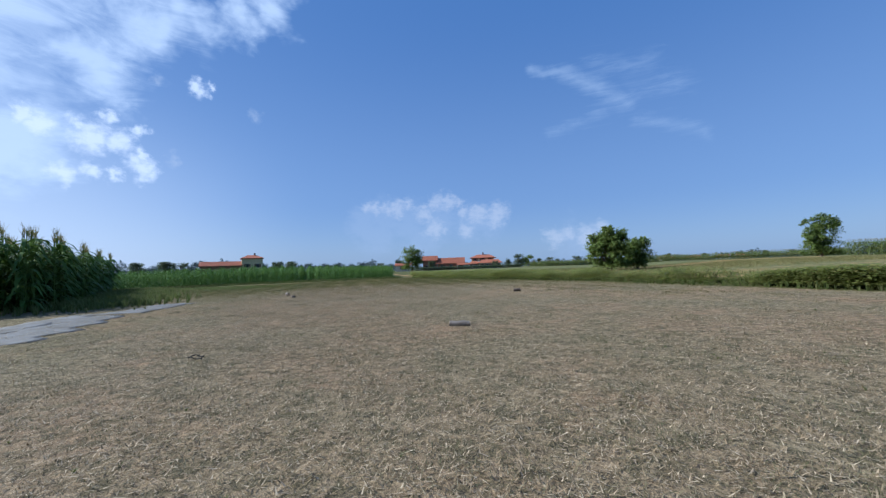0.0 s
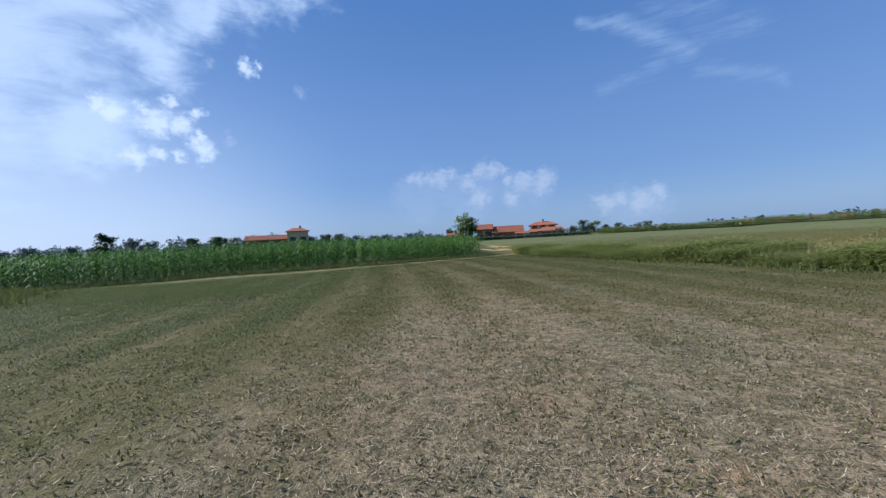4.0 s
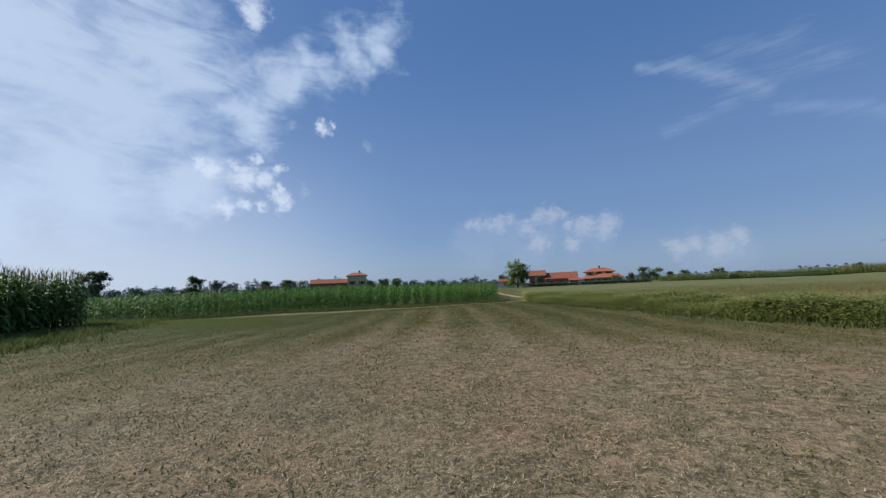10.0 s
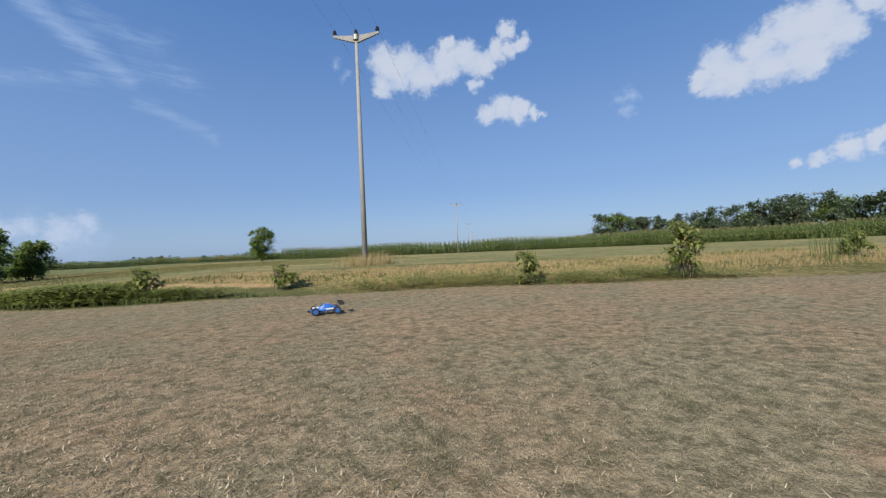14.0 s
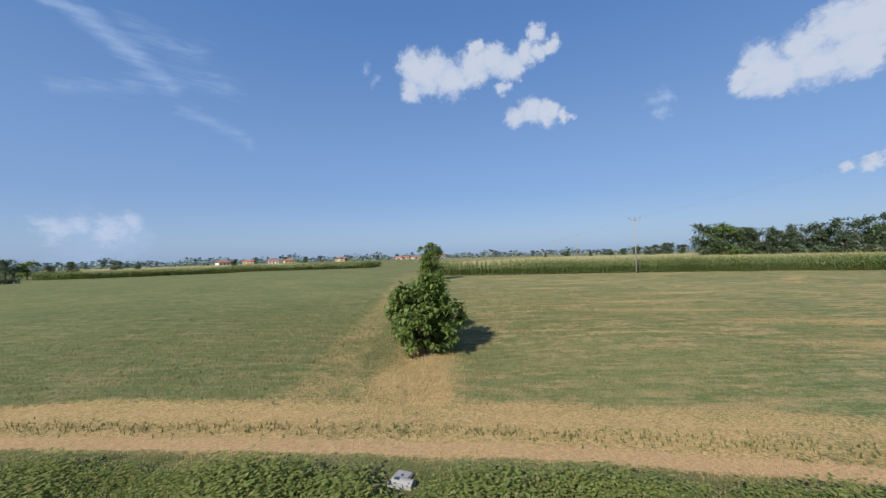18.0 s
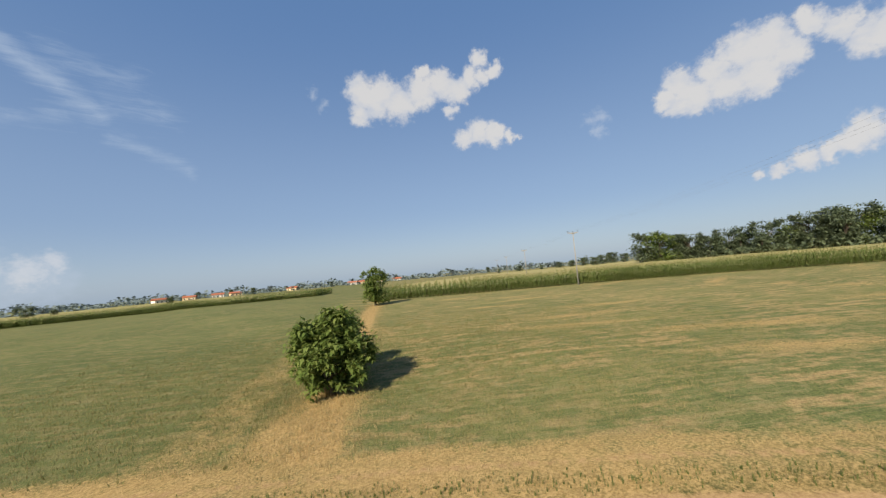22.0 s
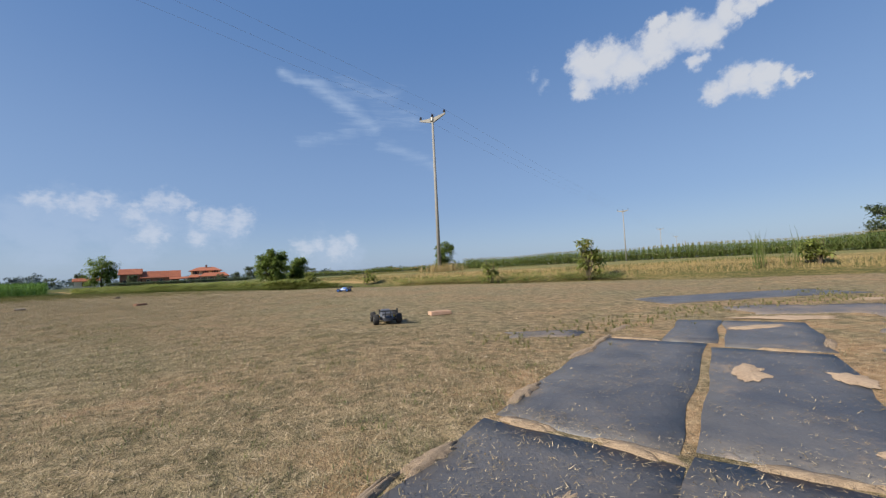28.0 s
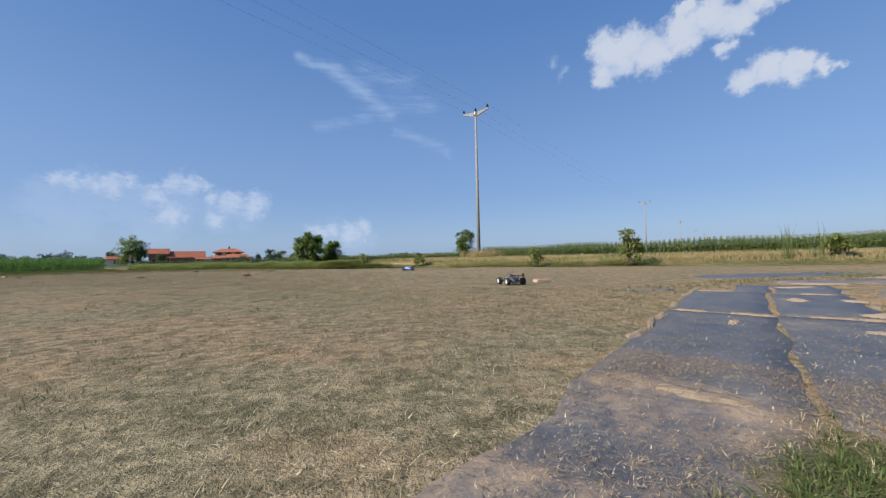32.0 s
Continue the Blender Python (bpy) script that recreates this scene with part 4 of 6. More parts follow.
def shoot(name, x, y, height, width, count, seed, label):
    """A leafy sucker bush with a few upright stems."""
    g = random.Random(seed)
    blobs = [((g.uniform(-.3, .3) * width, g.uniform(-.3, .3) * width, height * (0.3 + 0.12 * n)), (width * (0.5 - 0.06 * n), width * (0.5 - 0.06 * n), height * 0.22)) for n in range(5)]
    stems = [((g.uniform(-.1, .1), g.uniform(-.1, .1)), (g.uniform(-.3, .3) * width, g.uniform(-.3, .3) * width, height * g.uniform(0.7, 1.0)), 0.016) for _ in range(6)]
    plant_tree(name, x, y, tree_meshes(blobs, stems, count, 0.15, seed, WEED, 0.3), label, "bush")


shoot("elder_shoots", 3.25, 13.3, 1.5, 1.0, 900, 11, "leafy green shrub among dry verge grass")
shoot("elder_shoots", 0.6, 16.0, 0.95, 0.6, 360, 12, "small leafy shrub at the edge of the stubble")
shoot("elder_shoots", 16.7, 8.3, 1.8, 1.8, 1500, 13, "wide leafy shrub among dry verge grass")
shoot("elder_shoots", -7.2, 21.6, 0.85, 0.75, 420, 14, "small leafy shrub rising from the bramble strip")
shoot("elder_shoots", -4.4, 20.4, 0.7, 0.7, 320, 15, "small leafy shrub rising from the bramble strip")
shoot("elder_shoots", 9.3, 11.0, 0.8, 0.9, 420, 16, "small leafy shrub on the dry verge")


def broad_tree(seed, height, width, count, leaf_size, mat):
    g = random.Random(seed)
    blobs = [((0, 0, height * 0.58), (width * 0.48, width * 0.48, height * 0.36)), ((0, 0, height * 0.26), (width * 0.46, width * 0.46, height * 0.24)), ((0, 0, height * 0.14), (width * 0.42, width * 0.42, height * 0.14))]
    for n in range(7):
        a = g.uniform(0, 6.28)
        blobs.append(((math.cos(a) * width * 0.28, math.sin(a) * width * 0.28, height * g.uniform(0.3, 0.88)), (width * g.uniform(0.2, 0.3), width * g.uniform(0.2, 0.3), height * g.uniform(0.1, 0.18))))
    return tree_meshes(blobs, [((0, 0), (g.uniform(-.3, .3), g.uniform(-.3, .3), height * 0.72), height * 0.03)], count, leaf_size, seed, mat, 0.45)


HOUSE_TREE = broad_tree(31, 10.6, 8.2, 4200, 0.75, LEAF)
plant_tree("garden_tree", -95.2, 143.4, HOUSE_TREE, "tall broad-leaved tree beside a farmhouse", "tree")
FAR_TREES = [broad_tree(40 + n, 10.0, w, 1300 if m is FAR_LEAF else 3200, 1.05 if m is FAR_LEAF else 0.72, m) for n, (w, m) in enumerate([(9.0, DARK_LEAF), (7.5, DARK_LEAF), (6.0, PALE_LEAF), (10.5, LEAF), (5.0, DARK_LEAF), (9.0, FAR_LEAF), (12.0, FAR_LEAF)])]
g0 = random.Random(4)


def far_tree(az, distance, height, kind, group, label, origin=(-18.0, 22.0)):
    x, y = origin[0] + distance * math.sin(radians(az)), origin[1] + distance * math.cos(radians(az))
    return plant_tree("tree", x, y, FAR_TREES[kind], label, "tree", group, g0.uniform(0, 360), height / 10.0, 0.0)


# the wood behind the eastern maize
for az, height, kind in [(65.4, 18.0, 0), (66.8, 17.0, 3), (68.6, 13.0, 1), (70.2, 12.5, 0), (72.2, 13.5, 1), (74.4, 12.5, 0), (76.2, 14.0, 2), (78.0, 14.0, 0), (79.8, 15.0, 3), (81.6, 16.5, 0), (83.4, 18.0, 1), (85.0, 17.5, 0), (86.8, 15.0, 3), (88.2, 13.5, 0), (90.0, 17.5, 2), (92.6, 8.5, 0), (95.0, 8.0, 1), (98.2, 12.0, 0), (101.0, 13.0, 3), (105.0, 13.0, 1), (69.4, 10.5, 4), (73.4, 10.5, 4), (77.2, 11.5, 4), (82.6, 13.5, 4), (71.2, 9.5, 4), (75.4, 10.0, 4), (80.8, 12.0, 4), (84.2, 13.0, 4), (87.5, 11.0, 4)]:
    far_tree(az, g0.uniform(180, 200), height * g0.uniform(0.78, 1.12), kind, "wood behind the maize", "tall broad-leaved tree in a row behind the maize", (-16.0, 20.0))
for az, height in [(64.0, 7.5), (62.6, 9.0), (61.4, 7.5), (60.2, 6.5), (58.8, 7.0), (57.2, 6.0), (55.5, 5.5), (53.0, 5.0), (50.0, 5.2), (47.0, 4.5)]:
    far_tree(az, g0.uniform(240, 270), height, g0.choice([0, 1, 4]), "distant trees east", "distant dark tree on the horizon")
# trees west, beyond the maize
for az, dist, height, kind in [(-85.3, 165, 12.3, 1), (-75.7, 165, 10.2, 2), (-91.5, 270, 11.5, 0), (-93.0, 270, 12.0, 3), (-97.0, 250, 13.0, 0)]:
    far_tree(az, dist, height * 0.95, kind, "field trees west", "single broad-leaved tree beyond the maize")
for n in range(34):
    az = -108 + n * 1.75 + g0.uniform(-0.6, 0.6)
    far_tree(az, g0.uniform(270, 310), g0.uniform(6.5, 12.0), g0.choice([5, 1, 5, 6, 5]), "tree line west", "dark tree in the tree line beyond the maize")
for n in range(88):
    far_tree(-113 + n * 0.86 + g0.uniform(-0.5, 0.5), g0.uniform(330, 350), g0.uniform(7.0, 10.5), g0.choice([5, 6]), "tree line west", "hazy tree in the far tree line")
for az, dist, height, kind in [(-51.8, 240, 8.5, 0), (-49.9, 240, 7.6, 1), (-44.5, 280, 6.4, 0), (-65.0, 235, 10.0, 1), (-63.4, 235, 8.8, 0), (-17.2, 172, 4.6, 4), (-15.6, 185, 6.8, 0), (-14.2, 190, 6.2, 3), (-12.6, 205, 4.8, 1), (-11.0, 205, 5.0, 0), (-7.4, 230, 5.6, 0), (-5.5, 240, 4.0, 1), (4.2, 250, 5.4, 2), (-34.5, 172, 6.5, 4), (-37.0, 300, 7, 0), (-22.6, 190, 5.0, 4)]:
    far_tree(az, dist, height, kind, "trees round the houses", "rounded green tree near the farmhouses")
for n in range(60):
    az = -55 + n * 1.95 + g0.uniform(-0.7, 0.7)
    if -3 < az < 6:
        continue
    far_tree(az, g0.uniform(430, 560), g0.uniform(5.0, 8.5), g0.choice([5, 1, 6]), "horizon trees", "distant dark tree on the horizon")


def far_woods():
    """The even dark band of woods on the horizon, as many clumps of leaves."""
    n = 9000
    az = np.radians(rng.uniform(-120, 110, n))
    d = rng.uniform(650, 760, n)
    hgt = 7.0 + 3.0 * np.sin(az * 37) + 2.5 * np.sin(az * 91 + 1.0)
    p = np.stack([-18 + d * np.sin(az), 22 + d * np.cos(az), rng.uniform(0, 1, n) ** 0.7 * hgt], -1)
    v, f = scatter([leaf_shape(4.5, 5.0), leaf_shape(3.5, 4.2, 0.5)], p, rng.uniform(0, 6.28, n), rng.uniform(0.7, 1.3, n), rng.uniform(-1.2, 1.2, n))
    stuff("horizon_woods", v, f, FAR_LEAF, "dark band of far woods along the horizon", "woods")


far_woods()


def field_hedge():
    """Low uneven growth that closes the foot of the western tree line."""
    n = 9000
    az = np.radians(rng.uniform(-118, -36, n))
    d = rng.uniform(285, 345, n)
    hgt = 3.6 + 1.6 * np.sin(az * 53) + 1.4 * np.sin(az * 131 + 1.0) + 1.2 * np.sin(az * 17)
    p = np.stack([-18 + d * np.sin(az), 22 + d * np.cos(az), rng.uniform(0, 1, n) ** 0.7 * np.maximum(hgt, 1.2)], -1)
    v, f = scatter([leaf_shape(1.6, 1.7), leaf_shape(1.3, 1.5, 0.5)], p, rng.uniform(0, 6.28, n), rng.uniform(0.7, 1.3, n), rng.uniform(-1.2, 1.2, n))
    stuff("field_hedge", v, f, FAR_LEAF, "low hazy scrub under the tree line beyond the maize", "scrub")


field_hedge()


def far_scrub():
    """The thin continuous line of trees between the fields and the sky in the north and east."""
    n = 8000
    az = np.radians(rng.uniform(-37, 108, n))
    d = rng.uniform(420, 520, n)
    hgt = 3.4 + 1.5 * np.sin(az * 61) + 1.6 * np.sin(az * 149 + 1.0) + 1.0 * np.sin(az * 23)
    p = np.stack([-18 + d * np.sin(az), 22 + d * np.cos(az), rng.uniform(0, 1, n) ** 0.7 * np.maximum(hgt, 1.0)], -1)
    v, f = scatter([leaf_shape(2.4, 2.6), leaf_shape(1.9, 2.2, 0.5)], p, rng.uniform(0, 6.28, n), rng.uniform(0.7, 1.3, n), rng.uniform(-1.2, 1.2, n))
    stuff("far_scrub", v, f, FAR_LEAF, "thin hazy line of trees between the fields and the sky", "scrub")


far_scrub()


def wood_edge():
    """Undergrowth that closes the foot of the wood behind the eastern maize."""
    n = 7000
    az = np.radians(rng.uniform(64.5, 106, n))
    d = rng.uniform(180, 203, n)
    hgt = 5.2 + 1.6 * np.sin(az * 71) + 1.4 * np.sin(az * 173 + 1.0)
    p = np.stack([-16 + d * np.sin(az), 20 + d * np.cos(az), rng.uniform(0, 1, n) ** 0.7 * hgt], -1)
    v, f = scatter([leaf_shape(1.0, 1.0), leaf_shape(0.8, 0.9, 0.5)], p, rng.uniform(0, 6.28, n), rng.uniform(0.7, 1.3, n), rng.uniform(-1.2, 1.2, n))
    stuff("wood_edge", v, f, DARK_LEAF, "dense undergrowth along the edge of the wood", "scrub")


wood_edge()


def ridge_hills():
    """A faint far ridge in the south-east."""
    v, f = [], []
    for n in range(61):
        a = radians(88 + n * 0.7)
        v += [(3000 * math.sin(a), 3000 * math.cos(a), -5), (3000 * math.sin(a), 3000 * math.cos(a), 25 + 105 * math.sin(math.pi * n / 60) ** 1.5 + 8 * math.sin(n * 0.9))]
    for n in range(60):
        f.append((2 * n, 2 * n + 2, 2 * n + 3, 2 * n + 1))
    # the pale blue is air haze painted as the ridge's own colour
    tagged(new("backdrop", mesh_from("backdrop", v, f, plain("haze_tinted_hills", (0.20, 0.27, 0.36), None, 0.002, 1.0, relief=0))), "faint blue ridge of far hills", "hills", kind="structure")


ridge_hills()


# ---- farm buildings ----
def gable_roof(x0, x1, y0, y1, eave, ridge, over=0.5, hip=0.0, thick=0.18):
    """A tiled roof with its ridge along x; hip draws the ridge ends in."""
    bm = bmesh.new()
    ym = (y0 + y1) / 2
    for dz in (0.0, thick):
        a = [bm.verts.new((x, y, eave + dz)) for x, y in ((x0 - over, y0 - over), (x1 + over, y0 - over), (x1 + over, y1 + over), (x0 - over, y1 + over))]
        r = [bm.verts.new((x, ym, ridge + dz)) for x in (x0 - over + hip, x1 + over - hip)]
        for q in ((a[0], a[1], r[1], r[0]), (a[2], a[3], r[0], r[1]), (a[1], a[2], r[1]), (a[3], a[0], r[0])):
            bm.faces.new(q)
    vs = list(bm.verts)
    for i, j in ((0, 1), (1, 2), (2, 3), (3, 0)):
        bm.faces.new((vs[i], vs[j], vs[6 + j], vs[6 + i]))
    # courses of tiles as low ribs down the slope
    return bm


def tile_ribs(x0, x1, y0, y1, eave, ridge, over=0.5):
    bm = bmesh.new()
    ym = (y0 + y1) / 2
    n = int((x1 - x0) / 0.6)
    for i in range(n + 1):
        x = x0 + (x1 - x0) * i / n
        for ya in (y0 - over, y1 + over):
            rod((x, ya, eave + 0.2), (x, ym, ridge + 0.2), 0.07, sides=5, bm=bm)
    return bm


def opening(parent, x, y, z, w, h, name="window", shutters=True):
    """A window or door in a wall that faces -y: recessed pane, frame, sill and shutters."""
    win = part(name, box(x - w / 2 - 0.06, y - 0.05, z - 0.06, x + w / 2 + 0.06, y + 0.02, z + h + 0.06, 0.0), PLASTER, parent)
    part("pane", box(x - w / 2, y - 0.07, z, x + w / 2, y - 0.052, z + h), DARK_GAP, win)
    if name == "window":
        part("sill", box(x - w / 2 - 0.12, y - 0.16, z - 0.14, x + w / 2 + 0.12, y - 0.055, z - 0.065), CONCRETE, win)
    if shutters:
        for s in (-1, 1):
            part("shutter", box(x + s * (w / 2 + 0.34) - 0.26, y - 0.10, z, x + s * (w / 2 + 0.34) + 0.26, y - 0.06, z + h), SHUTTER, win)
    return win


def block(ob, x0, x1, y0, y1, eave, ridge, wall, hip=0.0, over=0.5, floors=1, bays=2, ribs=True, shutters=True):
    wall_ob = part("wall", box(x0, y0, -0.2, x1, y1, eave + 0.1), wall, ob)
    roof = part("roof", gable_roof(x0, x1, y0, y1, eave, ridge, over, hip), ROOF, ob, "terracotta tiled roof")
    if not hip:
        for x in (x0, x1 - 0.3):
            bm = bmesh.new()
            a = [bm.verts.new(p) for p in ((x, y0, eave), (x, y1, eave), (x, (y0 + y1) / 2, ridge - 0.05), (x + 0.3, y0, eave), (x + 0.3, y1, eave), (x + 0.3, (y0 + y1) / 2, ridge - 0.05))]
            for q in ((0, 1, 2), (3, 5, 4), (0, 2, 5, 3), (1, 4, 5, 2)):
                bm.faces.new([a[i] for i in q])
            part("gable", bm, wall, ob)
    if ribs and not hip:
        part("tile_ridges", tile_ribs(x0, x1, y0, y1, eave, ridge, over), ROOF, roof)
    for fl in range(floors):
        for b in range(bays):
            x = x0 + (x1 - x0) * (b + 0.5) / bays
            z = 0.9 + fl * 2.9
            if z + 1.3 < eave + 0.2:
                opening(ob, x, y0, z, 1.0, 1.3, shutters=shutters)
    return wall_ob


def chimney(ob, x, y, z0, z1):
    c0 = part("chimney", box(x - 0.3, y - 0.3, z0, x + 0.3, y + 0.3, z1, 0.02), BRICKWORK, ob)
    part("cap", box(x - 0.42, y - 0.42, z1, x + 0.42, y + 0.42, z1 + 0.12), CONCRETE, c0)


def facing(x, y, az):
    """The pose of a building whose front (-y) looks back along an azimuth of view."""
    return pose(x, y, 0, 0, 0, -az)


barn = thing("farmhouse_barn", facing(-148.7, 110.8, -56.0), "long farm building with red tiled roof and taller pale house", "farmhouse")
block(barn, -17.0, -3.8, -4.0, 4.0, 4.4, 6.1, BRICKWORK, bays=5)
block(barn, -3.6, 3.6, -4.0, 4.0, 7.1, 8.4, OCHRE, hip=2.6, floors=2, bays=2)
chimney(barn, 1.0, 0.0, 7.6, 9.2)
house_a = thing("farmhouse", facing(-90.0, 164.0, -26.0), "low farmhouse with red tiled roofs behind a hedge", "farmhouse")
block(house_a, -4.0, 7.5, -3.5, 3.5, 2.7, 5.2, BRICKWORK, bays=3)
block(house_a, -10.4, -4.4, -3.0, 4.2, 4.2, 6.3, BRICKWORK, bays=2, floors=2)
part("porch_roof", gable_roof(4.5, 9.8, -6.0, -3.8, 1.9, 2.6, 0.2), ROOF, house_a)
for x in (4.6, 9.6):
    part("post", box(x - 0.12, -5.9, -0.2, x + 0.12, -5.7, 1.95), PLASTER, house_a)
house_b = thing("villa", facing(-79.4, 183.8, -19.5), "white villa with stepped red tiled roofs", "house")
block(house_b, -6.4, 4.2, -2.0, 6.0, 5.0, 6.6, OCHRE, hip=3.4, over=0.9, floors=2, bays=3)
block(house_b, -2.6, 7.2, -6.4, -2.1, 2.5, 4.0, PLASTER, hip=1.9, over=0.7, floors=1, bays=4)
block(house_b, -7.2, -2.9, -5.4, -2.1, 2.3, 3.4, PLASTER, hip=1.4, over=0.5, floors=1, bays=2)
chimney(house_b, -1.0, 1.5, 5.8, 7.6)
part("balcony", box(-5.5, -3.0, 2.75, 3.0, -2.02, 3.6, 0.03), PLASTER, house_b)
shed = thing("shed", facing(-104.0, 150.0, -31.0), "small pale outbuilding beside the farmhouse tree", "shed")
block(shed, -3.0, 3.0, -2.0, 2.0, 2.4, 3.4, PLASTER, bays=1)
VILLAGE = [(4.5, 400, 0), (7.5, 420, 1), (10.5, 430, 0), (12.5, 440, 1), (19.5, 430, 1), (27.6, 450, 0), (28.6, 460, 1), (30.3, 440, 0), (31.4, 450, 1), (34.0, 470, 0)]
far_houses = []
for wall in (PLASTER, OCHRE):
    h = thing("village_house", Matrix.Identity(4), "distant house with a red roof on the horizon", "house", "houses of the far village")
    block(h, -5.0, 5.0, -3.5, 3.5, 2.9, 4.4, wall, bays=3, ribs=False, shutters=False)
    far_houses.append(h)
for n, (az, dist, k) in enumerate(VILLAGE):
    x, y = -24 + dist * math.sin(radians(az)), 31 + dist * math.cos(radians(az))
    m = facing(x, y, az + (n * 37 % 50) - 25)
    if n in (0, 1):
        far_houses[k].matrix_world = m
    else:
        copy_thing(far_houses[k], m)


def hedge(a, b, width, height):
    a, b = Vector(a), Vector(b)
    length = (b - a).length
    n = int(length * 130)
    t, s, u = rng.uniform(0, 1, n), rng.uniform(-1, 1, n), rng.uniform(0, 1, n) ** 0.6
    side = (b - a).normalized().cross(Vector((0, 0, 1)))
    p = np.array(a)[None] + t[:, None] * np.array(b - a)[None] + (s * width / 2)[:, None] * np.array(side)[None]
    p[:, 2] = u * height
    v, f = scatter([leaf_shape(0.42, 0.3)], p, rng.uniform(0, 6.28, n), rng.uniform(0.7, 1.3, n), rng.uniform(-1.0, 1.0, n))
    ob = thing("hedge", Matrix.Identity(4), "long clipped dark green hedge in front of the houses", "hedge")
    mesh_part("leaves", mesh_from("leaves", v, f, DARK_LEAF), ob)
    bm = bmesh.new()
    k = int(length / 1.5)
    for i in range(k):
        p0 = a.lerp(b, (i + 0.5) / k)
        rod((p0.x, p0.y, -0.1), (p0.x + 0.1, p0.y, height * 0.8), 0.05, 0.02, 5, bm)
    part("stems", bm, BARK, ob)


plant_tree("garden_bush", -91.5, 152.5, FAR_TREES[1], "rounded dark bush in front of the farmhouse", "bush", size=0.42)
plant_tree("garden_bush", -70.5, 173.0, FAR_TREES[0], "rounded dark bush beside the villa", "bush", size=0.34)
hedge((-90.0, 137.0, 0), (-57.6, 169.6, 0), 1.3, 1.35)


# ---- power line ----
LINE_STEP = Vector((39.45, 41.0, 0))
FOOT = Vector((-0.35, 23.3, 0))
ARM = Vector((41.0, -39.45, 0)).normalized()


def power_pole(x, y, first=None):
    z = float(land(x, y))
    if first:
        return copy_thing(first, pose(x, y, z))
    ob = thing("power_pole", pose(x, y, z), "tall tapering concrete power pole with a winged concrete top", "power pole", "poles of the power line")
    part("shaft", rod((0, 0, -0.4), (0, 0, 9.0), 0.115, 0.06, 20), CONCRETE, ob, smooth=True)
    part("collar", rod((0, 0, 8.85), (0, 0, 9.05), 0.13, 0.13, 16), STEEL, ob)
    for s in (-1, 1):
        tip = ARM * s * 0.86 + Vector((0, 0, 9.11))
        bm = bmesh.new()
        across = Vector((ARM.y, -ARM.x, 0)) * 0.05
        ends = [(ARM * s * 0.02, 8.74, 9.02, 1.0), (ARM * s * 0.92, 9.04, 9.11, 0.7)]
        rows_a = [[bm.verts.new(o + across * k * w + Vector((0, 0, z))) for k, z in ((-1, z0), (1, z0), (1, z1), (-1, z1))] for o, z0, z1, w in ends]
        for k in range(4):
            bm.faces.new((rows_a[0][k], rows_a[0][(k + 1) % 4], rows_a[1][(k + 1) % 4], rows_a[1][k]))
        bm.faces.new(rows_a[0]), bm.faces.new(rows_a[1][::-1])
        bmesh.ops.recalc_face_normals(bm, faces=list(bm.faces))
        part("arm", bm, CONCRETE, ob, "pale tapering concrete arm")
        ins = part("insulator", rod(tip, tip + Vector((0, 0, 0.10)), 0.02, 0.02, 8), STEEL, ob)
        bm = bmesh.new()
        for k in range(3):
            rod(tip + Vector((0, 0, 0.07 + 0.05 * k)), tip + Vector((0, 0, 0.11 + 0.05 * k)), 0.085 - 0.012 * k, 0.06 - 0.012 * k, 14, bm)
        part("sheds", bm, GLASSY, ins)
    ins = part("insulator", rod((0, 0, 9.0), (0, 0, 9.2), 0.03, 0.02, 8), STEEL, ob)
    bm = bmesh.new()
    for k in range(3):
        rod((0, 0, 9.13 + 0.05 * k), (0, 0, 9.17 + 0.05 * k), 0.085 - 0.012 * k, 0.06 - 0.012 * k, 14, bm)
    part("sheds", bm, GLASSY, ins)
    return ob


pole = power_pole(FOOT.x, FOOT.y)
for k in (-1, 1, 2, 3, 4):
    power_pole(FOOT.x + LINE_STEP.x * k, FOOT.y + LINE_STEP.y * k, pole)


def wires():
    ob = thing("power_line", Matrix.Identity(4), "three thin sagging power wires between concrete poles", "power line")
    for off, up in ((-0.86, 9.34), (0.0, 9.3), (0.86, 9.34)):
        for k in range(-1, 4):
            a = FOOT + LINE_STEP * k + ARM * off
            pts = []
            for s in range(13):
                t = s / 12
                q = a + LINE_STEP * t
                z0, z1 = float(land(*(FOOT + LINE_STEP * k).xy)), float(land(*(FOOT + LINE_STEP * (k + 1)).xy))
                pts.append((q.x, q.y, up + z0 + (z1 - z0) * t - 4 * 0.55 * t * (1 - t)))
            v, q4 = tube_arrays(pts, [0.0032] * 13, 4)
            mesh_part("wire", mesh_from("wire", v, q4, WIRE), ob)


wires()


# ---- weeds, grasses and straw ----
def tuft(seed, blades=9, height=0.3, width=0.010, lean=0.45):
    r = random.Random(seed)
    v, f = [], []
    for n in range(blades):
        a, l, tip = r.uniform(0, 6.28), height * r.uniform(0.5, 1.0), r.uniform(0.1, lean)
        ox, oy = r.uniform(-.06, .06) * height * 2, r.uniform(-.06, .06) * height * 2
        dx, dy = math.cos(a), math.sin(a)
        b = len(v)
        v += [(ox - dy * width, oy + dx * width, 0), (ox + dy * width, oy - dx * width, 0), (ox + dx * l * tip * 0.4 - dy * width * 0.8, oy + dy * l * tip * 0.4 + dx * width * 0.8, l * 0.6),
              (ox + dx * l * tip * 0.4 + dy * width * 0.8, oy + dy * l * tip * 0.4 - dx * width * 0.8, l * 0.6), (ox + dx * l * tip, oy + dy * l * tip, l * (1 - 0.3 * tip))]
        f += [(b, b + 1, b + 3), (b, b + 3, b + 2), (b + 2, b + 3, b + 4)]
    return v, f


